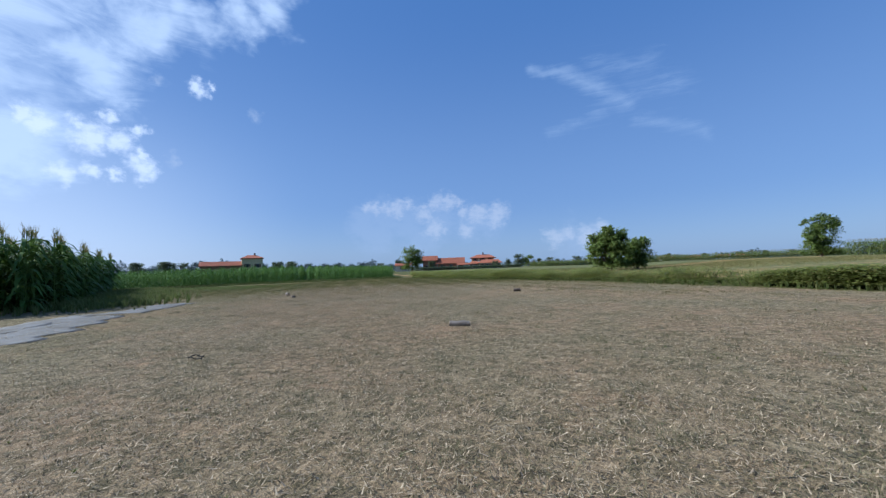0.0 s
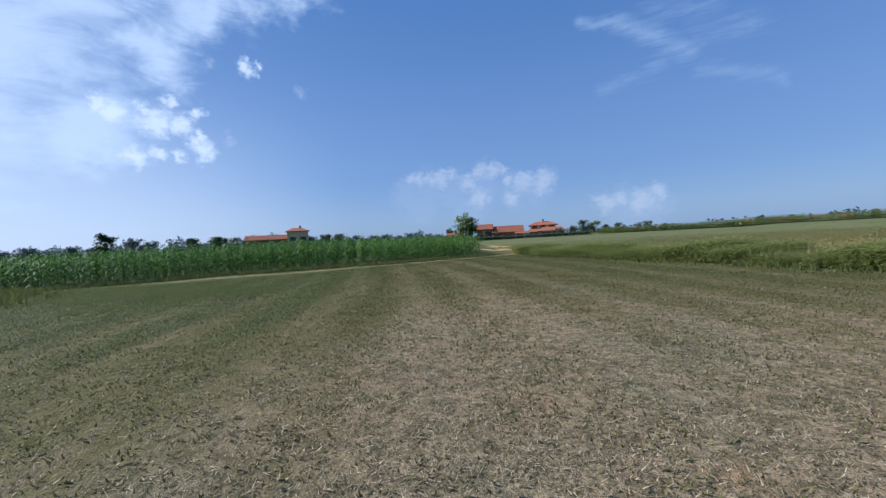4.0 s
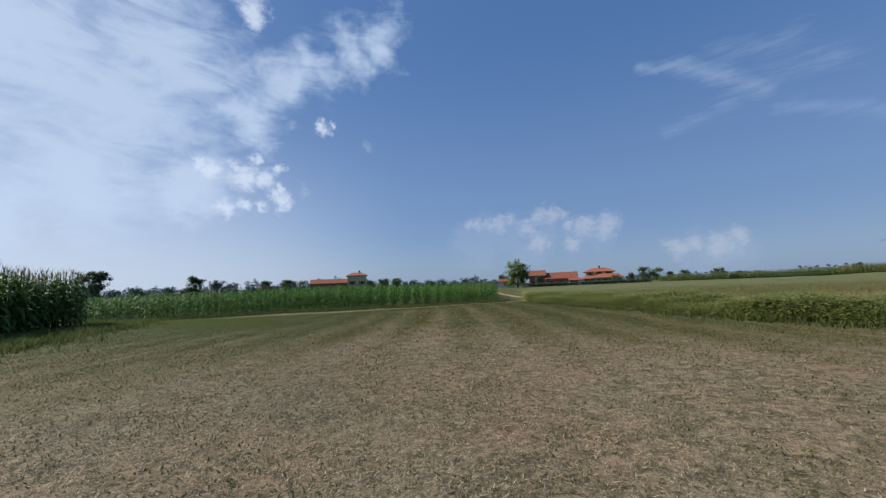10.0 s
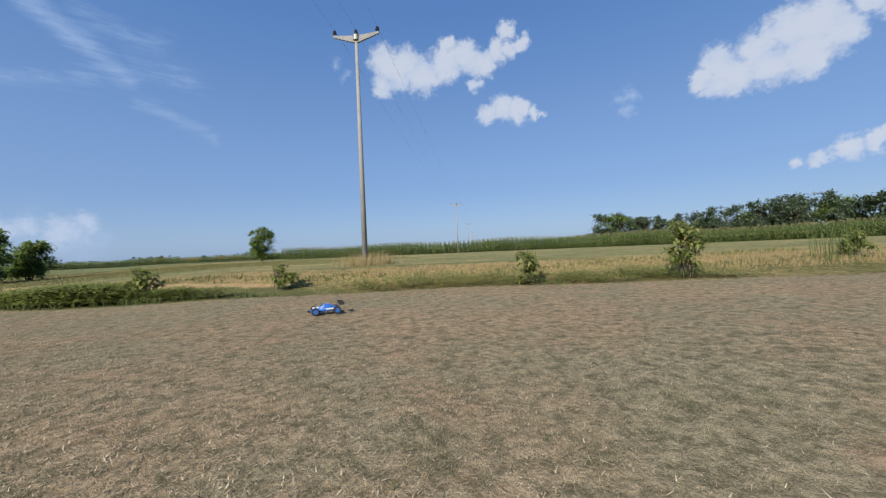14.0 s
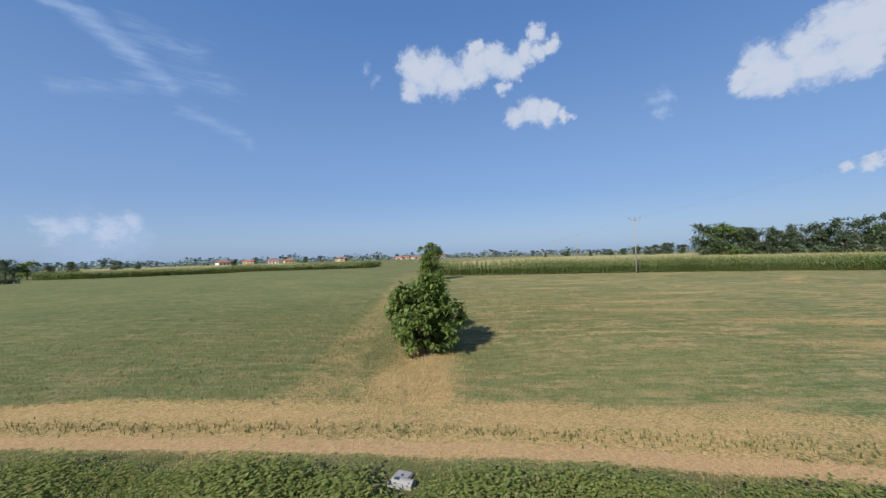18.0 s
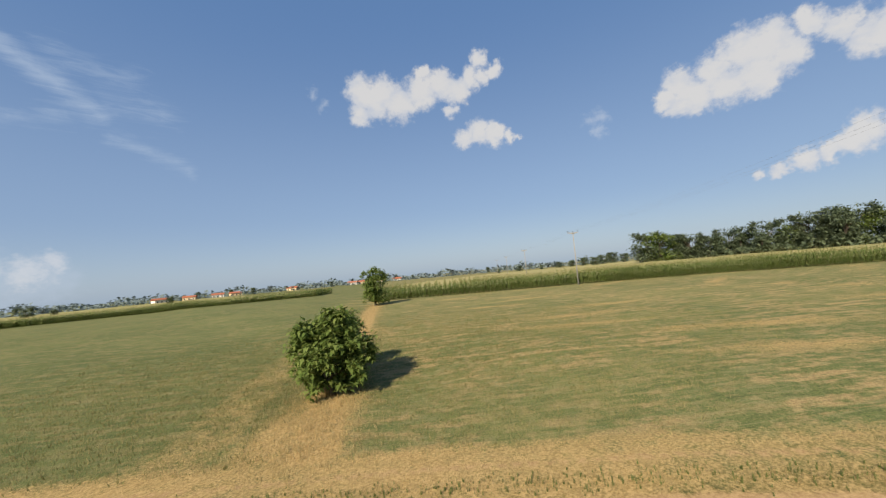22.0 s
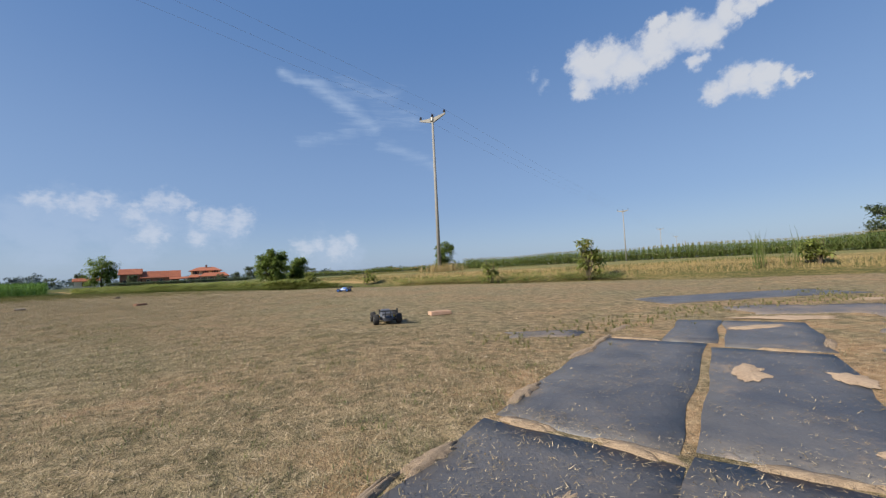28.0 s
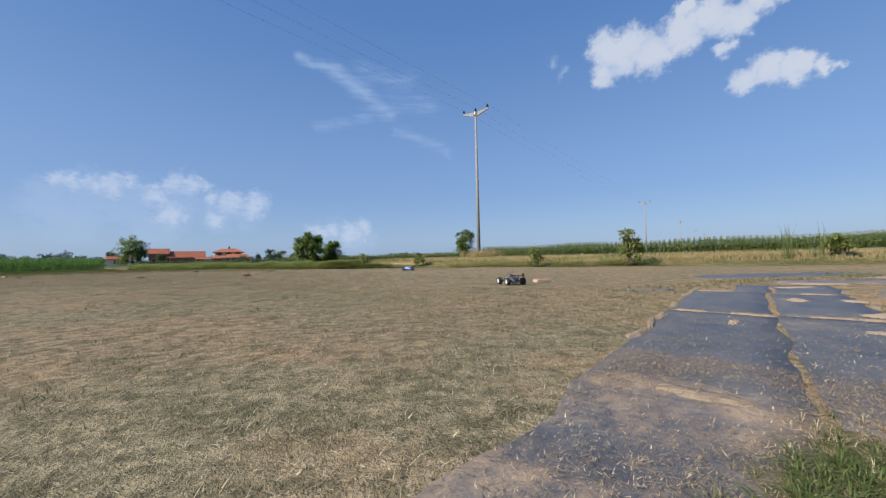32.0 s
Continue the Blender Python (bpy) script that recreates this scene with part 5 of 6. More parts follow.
def bramble(seed, leaves=16, height=0.5, spread=0.35, size=0.10):
    r = random.Random(seed)
    v, f = [], []
    for n in range(leaves):
        x, y, z = r.gauss(0, spread * 0.5), r.gauss(0, spread * 0.5), height * r.uniform(0.15, 1.0) ** 0.8
        a, t = r.uniform(0, 6.28), r.uniform(-0.6, 0.7)
        s = size * r.uniform(0.7, 1.4)
        dx, dy = math.cos(a), math.sin(a)
        b = len(v)
        v += [(x, y, z), (x + dx * s * .5 - dy * s * .38, y + dy * s * .5 + dx * s * .38, z + s * t * .4), (x + dx * s * .5 + dy * s * .38, y + dy * s * .5 - dx * s * .38, z + s * t * .4), (x + dx * s, y + dy * s, z + s * t * .5)]
        f += [(b, b + 2, b + 3), (b, b + 3, b + 1)]
    return v, f


def along_strip(n, lo, hi, x0, x1, road_gap=2.15):
    """Random places beyond the track's edge, at depths from lo to hi."""
    out = []
    while sum(len(o) for o in out) < n:
        x, y = rng.uniform(x0, x1, n * 3), rng.uniform(-2, 48, n * 3)
        d, s = to_line(x, y, NEAR_EDGE)
        ok = (s < 0) & (d > lo) & (d < hi)
        dr, _ = to_line(x, y, ROAD)
        ok &= (dr > road_gap) & (np.hypot(x + 20.4, y - 35.6) > 0.75)
        out.append(np.stack([x[ok], y[ok]], -1))
    p = np.concatenate(out)[:n]
    return np.concatenate([p, land(p[:, 0], p[:, 1])[:, None]], 1)


def sprinkle(name, shapes, p, mat, label, category, lo=0.7, hi=1.3, mounds=False):
    n = len(p)
    size = rng.uniform(lo, hi, n)
    if mounds:
        size = size * (0.55 + 0.75 * np.abs(np.sin(p[:, 0] * 1.1 + 1.7 * np.sin(p[:, 1] * 0.8)) * np.sin(p[:, 0] * 0.37 - p[:, 1] * 0.5)) ** 0.5)
    v, f = scatter(shapes, p, rng.uniform(0, 6.28, n), size)
    return stuff(name, v, f, mat, label, category)


BRAMBLES = [bramble(s, 27, 0.42, 0.34, 0.066) for s in range(8)]
LOW_BRAMBLES = [bramble(20 + s, 24, 0.32, 0.38, 0.062) for s in range(6)]
GREEN_TUFTS = [tuft(s, 9, 0.28, 0.008) for s in range(5)]
DRY_TUFTS = [tuft(50 + s, 10, 0.55, 0.006, 0.35) for s in range(5)]
sprinkle("bramble_strip", BRAMBLES, along_strip(7600, 0.5, 3.2, -33.0, -10.0), WEED, "low strip of brambles and green weeds along the track", "weeds", 0.40, 1.05, True)
sprinkle("bramble_strip", BRAMBLES, along_strip(2900, 0.4, 2.3, -10.0, -3.0), WEED, "low strip of brambles thinning out along the track", "weeds", 0.35, 0.95, True)
sprinkle("bramble_strip", LOW_BRAMBLES, along_strip(420, 0.1, 0.8, -33.0, -3.0), WEED, "sparse low weeds at the foot of the brambles", "weeds", 0.3, 0.75)
sprinkle("bramble_strip", BRAMBLES, along_strip(3400, 1.2, 3.7, -34.0, -15.0), WEED, "taller brambles between the track and the earth road", "weeds", 0.5, 1.1, True)
sprinkle("dry_stalks", DRY_TUFTS, along_strip(1100, 1.0, 3.4, -33.0, -3.0), STRAW, "dry stalks among the brambles", "dry grass", 0.4, 0.9)
sprinkle("bramble_strip", LOW_BRAMBLES, along_strip(640, 0.0, 1.5, -3.0, 4.0, 0.5), WEED, "low strip of green weeds along the track", "weeds", 0.5, 1.0)
sprinkle("verge_grass", DRY_TUFTS, along_strip(4200, 1.3, 2.9, -2.5, 30.0, 0.4), STRAW, "dried golden grass on the verge", "dry grass", 0.12, 0.38)
sprinkle("roadside_grass", DRY_TUFTS, along_strip(2600, 2.8, 5.4, -32.0, -4.0, 1.15), STRAW, "dried golden grass beside the earth road", "dry grass", 0.07, 0.24)
sprinkle("verge_grass_green", GREEN_TUFTS, along_strip(4200, 0.0, 4.0, -33.0, 1.0), GRASS, "green grass among the weeds of the verge", "grass", 0.3, 0.75)


def near_line(n, line, spread):
    pts = []
    seg = [math.dist(a, b) for a, b in zip(line, line[1:])]
    for (ax, ay), (bx, by), l in zip(line, line[1:], seg):
        k = int(n * l / sum(seg))
        t = rng.uniform(0, 1, k)
        pts.append(np.stack([ax + (bx - ax) * t + rng.normal(0, spread, k), ay + (by - ay) * t + rng.normal(0, spread, k)], -1))
    p = np.concatenate(pts)
    return np.concatenate([p, land(p[:, 0], p[:, 1])[:, None]], 1)


ROAD_NEAR = ROAD[2:16]
sprinkle("road_centre_grass", DRY_TUFTS, near_line(3600, ROAD_NEAR, 0.2), STRAW, "dry grass between the wheel ruts", "dry grass", 0.08, 0.24)
sprinkle("road_centre_grass", GREEN_TUFTS, near_line(2200, ROAD_NEAR, 0.22), GRASS, "green grass between the wheel ruts", "grass", 0.2, 0.5)
sprinkle("hedgerow_grass", DRY_TUFTS, near_line(2200, [(-18.5, 38.0), (-15.0, 44.0), (-3.0, 62.5), (8.7, 80.8)], 1.1), STRAW, "dried grass on the strip under the bush", "dry grass", 0.15, 0.45)
sprinkle("field_margin_grass", GREEN_TUFTS, near_line(6000, [(-58.0, 18.5), (-46.3, 22.9), (-42.8, 25.2), (-41.0, 29.8), (-36.4, 36.0), (-33.8, 41.5)], 0.45), GRASS, "green grass margin in front of the maize", "grass", 0.35, 0.85)
sprinkle("field_margin_grass", GREEN_TUFTS, near_line(9000, [(-41.0, 23.2), (-38.0, 21.6), (-33.0, 19.2), (-26.0, 15.8)], 0.8), GRASS, "green grass margin in front of the tall maize", "grass", 0.45, 1.0)
sprinkle("pole_foot_grass", [tuft(90 + s, 14, 0.75, 0.004, 0.35) for s in range(4)], near_line(150, [(-0.9, 23.0), (0.4, 23.6)], 0.4), STRAW, "tall dried grass round the foot of the pole", "dry grass", 0.5, 1.0)
sprinkle("tall_reeds", [tuft(95 + s, 12, 1.5, 0.007, 0.25) for s in range(4)], near_line(8, [(7.6, 11.6), (8.6, 11.0)], 0.25), GRASS, "tall grass stalks on the verge", "grass", 0.6, 1.0)


def straw_bits(seed, thin=0.0012, wide=0.0032):
    """A few cut stalks lying crosswise."""
    r = random.Random(seed)
    v, f = [], []
    for n in range(10):
        a, l, w = r.uniform(0, 6.28), r.uniform(0.010, 0.034) * (1.7 if n < 2 else 1.0), r.uniform(thin, wide)
        x, y, z, rise = r.gauss(0, .06), r.gauss(0, .06), r.uniform(0.003, 0.012), r.uniform(-0.006, 0.016)
        dx, dy = math.cos(a), math.sin(a)
        b = len(v)
        v += [(x - dy * w, y + dx * w, z), (x + dy * w, y - dx * w, z), (x + dx * l, y + dy * l, max(0.003, z + rise))]
        f.append((b, b + 1, b + 2))
    return v, f


def off_lane(p):
    """Drop the places that lie on the lane's sheets."""
    a, b = p[:, 0] + 4.15, p[:, 1] - 0.86
    u, w = (a + b) * math.sqrt(0.5), (a - b) * math.sqrt(0.5)
    return p[~((u > -2.5) & (u < 5.5) & (w > -0.70) & (w < 0.67) & ((u > -1.4) | (w < 0.02)))]


BITS = [straw_bits(s) for s in range(12)]
FINE_BITS = [straw_bits(40 + s, 0.0007, 0.0015) for s in range(12)]
LOW_LINE = [(-12.6, 10.2), (-13.8, 11.2), (-17.6, 14.4), (-21.7, 19.6), (-24.5, 24.5)]
BACK_LINE = [(-24.0, 24.6), (-19.6, 20.7), (-13.8, 15.3), (-9.0, 10.6), (-7.4, 9.6), (-9.0, 14.0), (-10.6, 17.6)]
END_LINE = [(-13.6, 14.8), (-8.0, 7.5), (-4.5, 3.2), (-2.4, 2.4), (-3.0, -0.2), (-5.2, 0.6)]
for line, count, spread in ((LOW_LINE, 20000, 1.6), (BACK_LINE, 22000, 1.9), (END_LINE, 17000, 1.5), (LOW_LINE + BACK_LINE[::-1] + END_LINE, 26000, 4.5)):
    p = near_line(count, line, spread)
    d, s = to_line(p[:, 0], p[:, 1], NEAR_EDGE)
    p = off_lane(p[(s > 0)])
    n = len(p)
    clump = rng.uniform(0.6, 1.35, n)
    v, f = scatter(FINE_BITS if line is END_LINE else BITS, p, rng.uniform(0, 6.28, n), clump)
    stuff("cut_straw", v, f, CHAFF, "cut straw and dry stubble lying on the mown ground", "straw")
p = off_lane(near_line(12000, [(-4.3, -0.5), (-2.7, -0.2), (-1.0, 0.9), (0.6, 1.4)], 0.6))
v, f = scatter(FINE_BITS, p, rng.uniform(0, 6.28, len(p)), rng.uniform(0.5, 1.2, len(p)))
stuff("dry_litter", v, f, DRY_LITTER, "matted reddish dry grass litter beside the lane", "straw")
p = near_line(700, LOW_LINE + BACK_LINE[::-1] + END_LINE, 3.6)
sprinkle("stubble_tufts", [tuft(120 + s, 12, 0.028, 0.0012, 2.0) for s in range(5)], off_lane(p[to_line(p[:, 0], p[:, 1], NEAR_EDGE)[1] > 0]), GRASS, "short green regrowth in the dry stubble", "grass", 0.5, 1.2)
p = near_line(5200, LOW_LINE + BACK_LINE[::-1] + END_LINE, 3.6)
sprinkle("stubble_tufts", [tuft(130 + s, 12, 0.026, 0.0009, 2.4) for s in range(5)], off_lane(p[to_line(p[:, 0], p[:, 1], NEAR_EDGE)[1] > 0]), CHAFF, "short dry stubble tufts", "straw", 0.5, 1.3)


# ---- plastic sheets on the track ----
def sheet(name, a, b, width, seed, mat=None, label="", ragged=0.10, thick=0.006, lift=0.007):
    """A strip of sheet from a to b with ragged, dust-buried edges and low wrinkles."""
    r = random.Random(seed)
    a, b = Vector((*a, 0)), Vector((*b, 0))
    way = (b - a).normalized()
    side = Vector((way.y, -way.x, 0))
    n, m = max(4, int((b - a).length / 0.16)), max(4, int(width / 0.14))
    bm = bmesh.new()
    grid = []
    for i in range(n + 1):
        row = []
        wob = [noise.noise((i * 0.35 + seed * 9.1, s * 7.0, seed)) * ragged for s in (0, 1)]
        for j in range(m + 1):
            t = j / m
            x = a + way * ((b - a).length * i / n + (noise.noise((j * 0.4, seed * 3.3, 1.0)) * ragged if i in (0, n) else 0))
            x = x + side * (width * (t - 0.5) + wob[0] * (1 - t) + wob[1] * t)
            z = float(land(x.x, x.y)) + lift + 0.003 * noise.noise((x.x * 2.1, x.y * 2.1, seed)) - (0.003 if i in (0, n) or j in (0, m) else 0.0)
            row.append(bm.verts.new((x.x, x.y, z)))
        grid.append(row)
    for i in range(n):
        for j in range(m):
            bm.faces.new((grid[i][j], grid[i][j + 1], grid[i + 1][j + 1], grid[i + 1][j]))
    ext = bmesh.ops.extrude_face_region(bm, geom=list(bm.faces))
    for v in ext["geom"]:
        if isinstance(v, bmesh.types.BMVert):
            v.co.z -= thick + 0.02
    bmesh.ops.recalc_face_normals(bm, faces=list(bm.faces))
    me = bpy.data.meshes.new(name)
    bm.to_mesh(me)
    bm.free()
    me.materials.append(mat or SHEET)
    for poly in me.polygons:
        poly.use_smooth = True
    return tagged(new(name, me), label or "dark plastic sheet with dust and chaff laid on the track", "plastic sheet", "sheets of the track")


# the lane runs north-east; its two strips meet at an earth-filled joint
def lane(u, w):
    """A place on the lane: u metres along it, w metres to its right of the joint."""
    s = math.sqrt(0.5)
    return (-4.15 + s * (u + w), 0.86 + s * (u - w))


for u0, u1, w0, w1 in ((0.02, 2.20, -0.69, -0.008), (-0.12, 2.26, 0.012, 0.67), (2.24, 4.14, -0.70, -0.02), (2.31, 4.02, 0.025, 0.63), (4.20, 5.45, -0.30, 0.05), (4.08, 5.4, 0.09, 0.66)):
    sheet("plastic_sheet", lane(u0, (w0 + w1) / 2), lane(u1, (w0 + w1) / 2), w1 - w0, int(u0 * 7) + 30 + int(w1 > 0) * 3, ragged=0.055)
sheet("plastic_sheet", lane(-2.6, -0.36), lane(0.35, -0.35), 0.64, 51, MUDDY_SHEET, ragged=0.09, lift=0.004)
sheet("plastic_sheet", lane(-1.4, 0.34), lane(0.1, 0.36), 0.5, 52, EARTHY_SHEET, "plastic sheet half covered with dried earth", ragged=0.12, lift=0.004)
DUSTY = "dust-covered dark plastic sheet half buried in the track"
for a, b, width, seed in (((-0.35, 3.3), (0.75, 1.5), 0.75, 53), ((0.35, 3.75), (1.7, 1.7), 0.8, 54), ((1.1, 4.3), (3.3, 2.5), 0.85, 55), ((0.5, 5.2), (2.6, 4.2), 0.8, 56), ((2.6, 3.3), (5.2, 2.2), 0.9, 57), ((2.9, 4.2), (5.7, 3.1), 0.9, 58), ((5.4, 2.5), (9.2, 1.4), 1.5, 59)):
    sheet("plastic_sheet", a, b, width, seed, DUSTY_SHEET, DUSTY, 0.16)
sheet("plastic_sheet", (0.4, 6.6), (3.4, 6.3), 0.9, 15)
sheet("plastic_sheet", (-2.4, 4.72), (-1.75, 4.62), 0.3, 16, DUSTY_SHEET, DUSTY)
for a, b, width, seed in (((-19.8, 12.3), (-22.6, 14.6), 1.0, 21), ((-20.9, 12.2), (-23.4, 14.7), 0.7, 22), ((-22.6, 14.9), (-24.7, 17.3), 0.9, 23)):
    sheet("faded_sheet", a, b, width, seed, GREY_SHEET, "pale grey plastic sheet lying flat at the edge of the track", 0.25)


def mud_patch(x, y, rx, ry, seed, turn=0.0, mat=None):
    bm = bmesh.new()
    mid = bm.verts.new((0, 0, 0.004))
    ring = []
    for n in range(44):
        a = 2 * math.pi * n / 44
        q = 1 + 0.55 * noise.noise((math.cos(a) * 2.2, math.sin(a) * 2.2, seed * 3.7)) + 0.12 * noise.noise((math.cos(a) * 4.0, math.sin(a) * 4.0, seed * 1.3)) + 0.04 * noise.noise((math.cos(a) * 19.0, math.sin(a) * 19.0, seed))
        ring.append(bm.verts.new((rx * q * math.cos(a), ry * q * math.sin(a), -0.016 if mat else -0.004)))
    inner = []
    for n in range(44):
        inner.append(bm.verts.new((ring[n].co.x * 0.7, ring[n].co.y * 0.7, 0.003)))
    for n in range(44):
        k = (n + 1) % 44
        bm.faces.new((ring[n], ring[k], inner[k], inner[n]))
        bm.faces.new((inner[n], inner[k], mid))
    me = bpy.data.meshes.new("mud_patch")
    bm.to_mesh(me)
    bm.free()
    me.materials.append(mat or DRY_MUD)
    for poly in me.polygons:
        poly.use_smooth = True
    ob = new("mud_patch", me)
    ob.matrix_world = pose(x, y, float(land(x, y)) + 0.0115, 0, 0, turn)
    label = "thin crust of trodden earth over the plastic sheet" if mat else "pale dried mud patch on the plastic sheet"
    return tagged(ob, label, "mud", "mud patches on the sheets")


TRODDEN_EARTH = plain("trodden_earth", (0.34, 0.25, 0.165), (0.21, 0.152, 0.10), 26.0, 0.95, relief=0.6)
DRY_MUD = plain("dried_mud", (0.45, 0.325, 0.215), (0.32, 0.225, 0.145), 7.0, 0.95, relief=0.5)
for n, (u, w, rx, ry, turn) in enumerate([(3.40, 0.20, 0.19, 0.075, 45), (1.73, 0.45, 0.10, 0.06, -40), (0.93, 0.46, 0.11, 0.05, -45), (2.55, 0.58, 0.16, 0.07, 20), (3.45, 0.60, 0.12, 0.07, 60), (5.0, 0.3, 0.3, 0.07, 0), (1.75, -0.25, 0.12, 0.03, 40)]):
    mud_patch(*lane(u, w), rx, ry, n, turn)
for n, (x, y, rx, ry) in enumerate([(1.6, 3.7, 0.5, 0.12), (0.3, 4.5, 0.4, 0.14), (2.9, 5.1, 0.6, 0.15), (0.9, 2.6, 0.5, 0.1)]):
    mud_patch(x, y, rx, ry, n + 20, -30)
for n, (u, w, rx, ry, turn) in enumerate([(-0.05, -0.30, 0.16, 0.06, -50), (0.0, 0.35, 0.14, 0.06, -40)]):
    mud_patch(*lane(u, w), rx, ry, n + 40, turn, TRODDEN_EARTH)
edge_rng = random.Random(5)
for n in range(15):
    u, s = -1.2 + 6.0 * n / 14 + edge_rng.uniform(-0.1, 0.1), edge_rng.choice((-1, 1))
    long, wide, lean = edge_rng.uniform(0.12, 0.30), edge_rng.uniform(0.02, 0.045), edge_rng.uniform(-9, 9)
    if s > 0 or u > 0.7:
        mud_patch(*lane(u, -0.70 if s < 0 else 0.66), long, wide, n + 60, 45 + lean, TRODDEN_EARTH)
for n, (u, w) in enumerate([(2.23, -0.55), (2.22, -0.15), (2.29, 0.3), (2.30, 0.55), (4.17, -0.5), (4.05, 0.4)]):
    mud_patch(*lane(u, w), edge_rng.uniform(0.10, 0.18), edge_rng.uniform(0.02, 0.04), n + 90, -45 + edge_rng.uniform(-12, 12), TRODDEN_EARTH)

sprinkle("sheet_edge_grass", [tuft(140 + s, 22, 0.048, 0.0011, 3.2) for s in range(5)], near_line(560, [lane(-1.9, 0.04), lane(-1.0, 0.0), lane(-0.6, -0.04), lane(-0.25, 0.1)], 0.065), GRASS, "green grass growing through the joint of the sheets", "grass", 0.5, 1.2)
sprinkle("sheet_edge_straw", [tuft(150 + s, 16, 0.05, 0.0011, 2.4) for s in range(5)], near_line(620, [lane(-1.7, 0.04), lane(-0.6, -0.02), lane(-0.1, 0.2), lane(-0.05, 0.6)], 0.10), CHAFF, "dry grass lying over the edge of the sheets", "straw", 0.3, 0.9)
sprinkle("sheet_edge_grass", [tuft(160 + s, 14, 0.05, 0.0018, 1.3) for s in range(5)], near_line(500, [(-2.6, 4.5), (-1.2, 4.9), (0.4, 5.6), (2.6, 5.4), (3.2, 6.9)], 0.22), SEDGE, "green grass at the edge of the sheets", "grass", 0.5, 1.2)
for n, spots in enumerate(([(-3.93, 0.40), (-3.87, 0.46), (-4.0, 0.36)], [(-5.55, -0.6), (-5.48, -0.55)])):
    at = np.array([[x, y, 0.0] for x, y in spots])
    shapes = [tuft(170 + n * 4 + i, 30, 0.12, 0.0022, 1.1) for i in range(3)]
    tagged(new("grass_tuft", mesh_from("grass_tuft", *scatter(shapes, at, rng.uniform(0, 6, len(at)), rng.uniform(0.8, 1.1, len(at))), SEDGE)), "green grass tuft at the end of the plastic sheets", "grass tuft", "grass tufts by the sheets")


# ---- obstacles and litter ----
def log(x, y, length, radius, turn, label, bark=PALE_BARK):
    ob = thing("log", pose(x, y, float(land(x, y)) + radius * 0.93, 0, 0, turn), label, "log", "logs on the track")
    v, q = tube_arrays([(-length / 2 + length * k / 6, 0.004 * math.sin(k * 2.1), 0.003 * math.cos(k * 1.7)) for k in range(7)], [radius * (1 + 0.05 * math.sin(k * 1.9)) for k in range(7)], 18)
    mesh_part("bark", mesh_from("bark", v, q, bark, smooth=True), ob)
    for s in (-1, 1):
        part("cut_end", rod((s * length / 2 * 0.96, 0, 0), (s * (length / 2 + 0.004), 0, 0), radius * 0.97, radius * 0.95, 18), WOOD, ob, "sawn wooden end")
    return ob


log(-14.78, 15.3, 0.26, 0.036, 18.0, "pale sawn log lying on the stubble")
log(-23.62, 20.2, 0.30, 0.05, -28.0, "pale sawn log lying on the stubble")
log(-15.9, 21.6, 0.20, 0.045, 25.0, "grey weathered log with a pale sawn end", BARK)


def brick(x, y, turn, label, mat=CLAY):
    bm = box(-0.15, -0.075, 0, 0.15, 0.075, 0.05, 0.006)
    for k in (-1, 0, 1):
        box(-0.09 + k * 0.0, k * 0.045 - 0.012, 0.048, 0.09, k * 0.045 + 0.012, 0.053, 0.0, bm)
    me = bpy.data.meshes.new("brick")
    bm.to_mesh(me)
    bm.free()
    me.materials.append(mat)
    ob = new("brick", me)
    ob.matrix_world = pose(x, y, float(land(x, y)) + 0.004, 0, 0, turn)
    return tagged(ob, label, "brick")


brick(-2.75, 6.7, 12.0, "flat pale clay brick on the bare ground")
brick(-10.6, 13.9, 60.0, "dark flat brick lying in the stubble", BRICKWORK)


def cable_loop(x, y):
    pts = [(0.10 * math.cos(a) * (1 + 0.1 * math.sin(2 * a)), 0.065 * math.sin(a), 0.010 + 0.012 * math.sin(3 * a)) for a in np.linspace(0, 6.1, 22)] + [(0.16, -0.03, 0.008)]
    v, q = tube_arrays(pts, [0.007] * len(pts), 7)
    ob = tagged(new("cable", mesh_from("cable", v, q, RUBBER, smooth=True)), "black rubber cable coiled on the stubble", "cable")
    ob.matrix_world = pose(x, y, float(land(x, y)) + 0.018) @ Matrix.Scale(0.75, 4)


cable_loop(-16.25, 12.85)


def junk(x, y, turn):
    ob = thing("timber_block", pose(x, y, float(land(x, y)), 0, 0, turn), "dark weathered timber block with a pale end", "timber block")
    part("block", box(-0.10, -0.04, 0.0, 0.085, 0.04, 0.065, 0.010), plain("old_timber", (0.07, 0.06, 0.055), (0.13, 0.11, 0.09), 20.0, 0.9), ob)
    part("end", box(0.086, -0.036, 0.004, 0.105, 0.036, 0.060, 0.006), WHITE, ob, "white painted end")


junk(-22.2, 19.2, 150.0)
slab = tagged(new("culvert_slab"), "pale concrete culvert end at the roadside", "culvert")
slab.matrix_world = pose(-20.35, 35.7, float(land(-20.35, 35.7)) + 0.02, 0, 0, 35)
part("slab", box(-0.24, -0.17, -0.05, 0.24, 0.17, 0.06, 0.02), CONCRETE, slab)
part("pipe_mouth", rod((-0.1, -0.32, 0.0), (-0.1, 0.1, 0.0), 0.11, 0.11, 18), CONCRETE, slab)


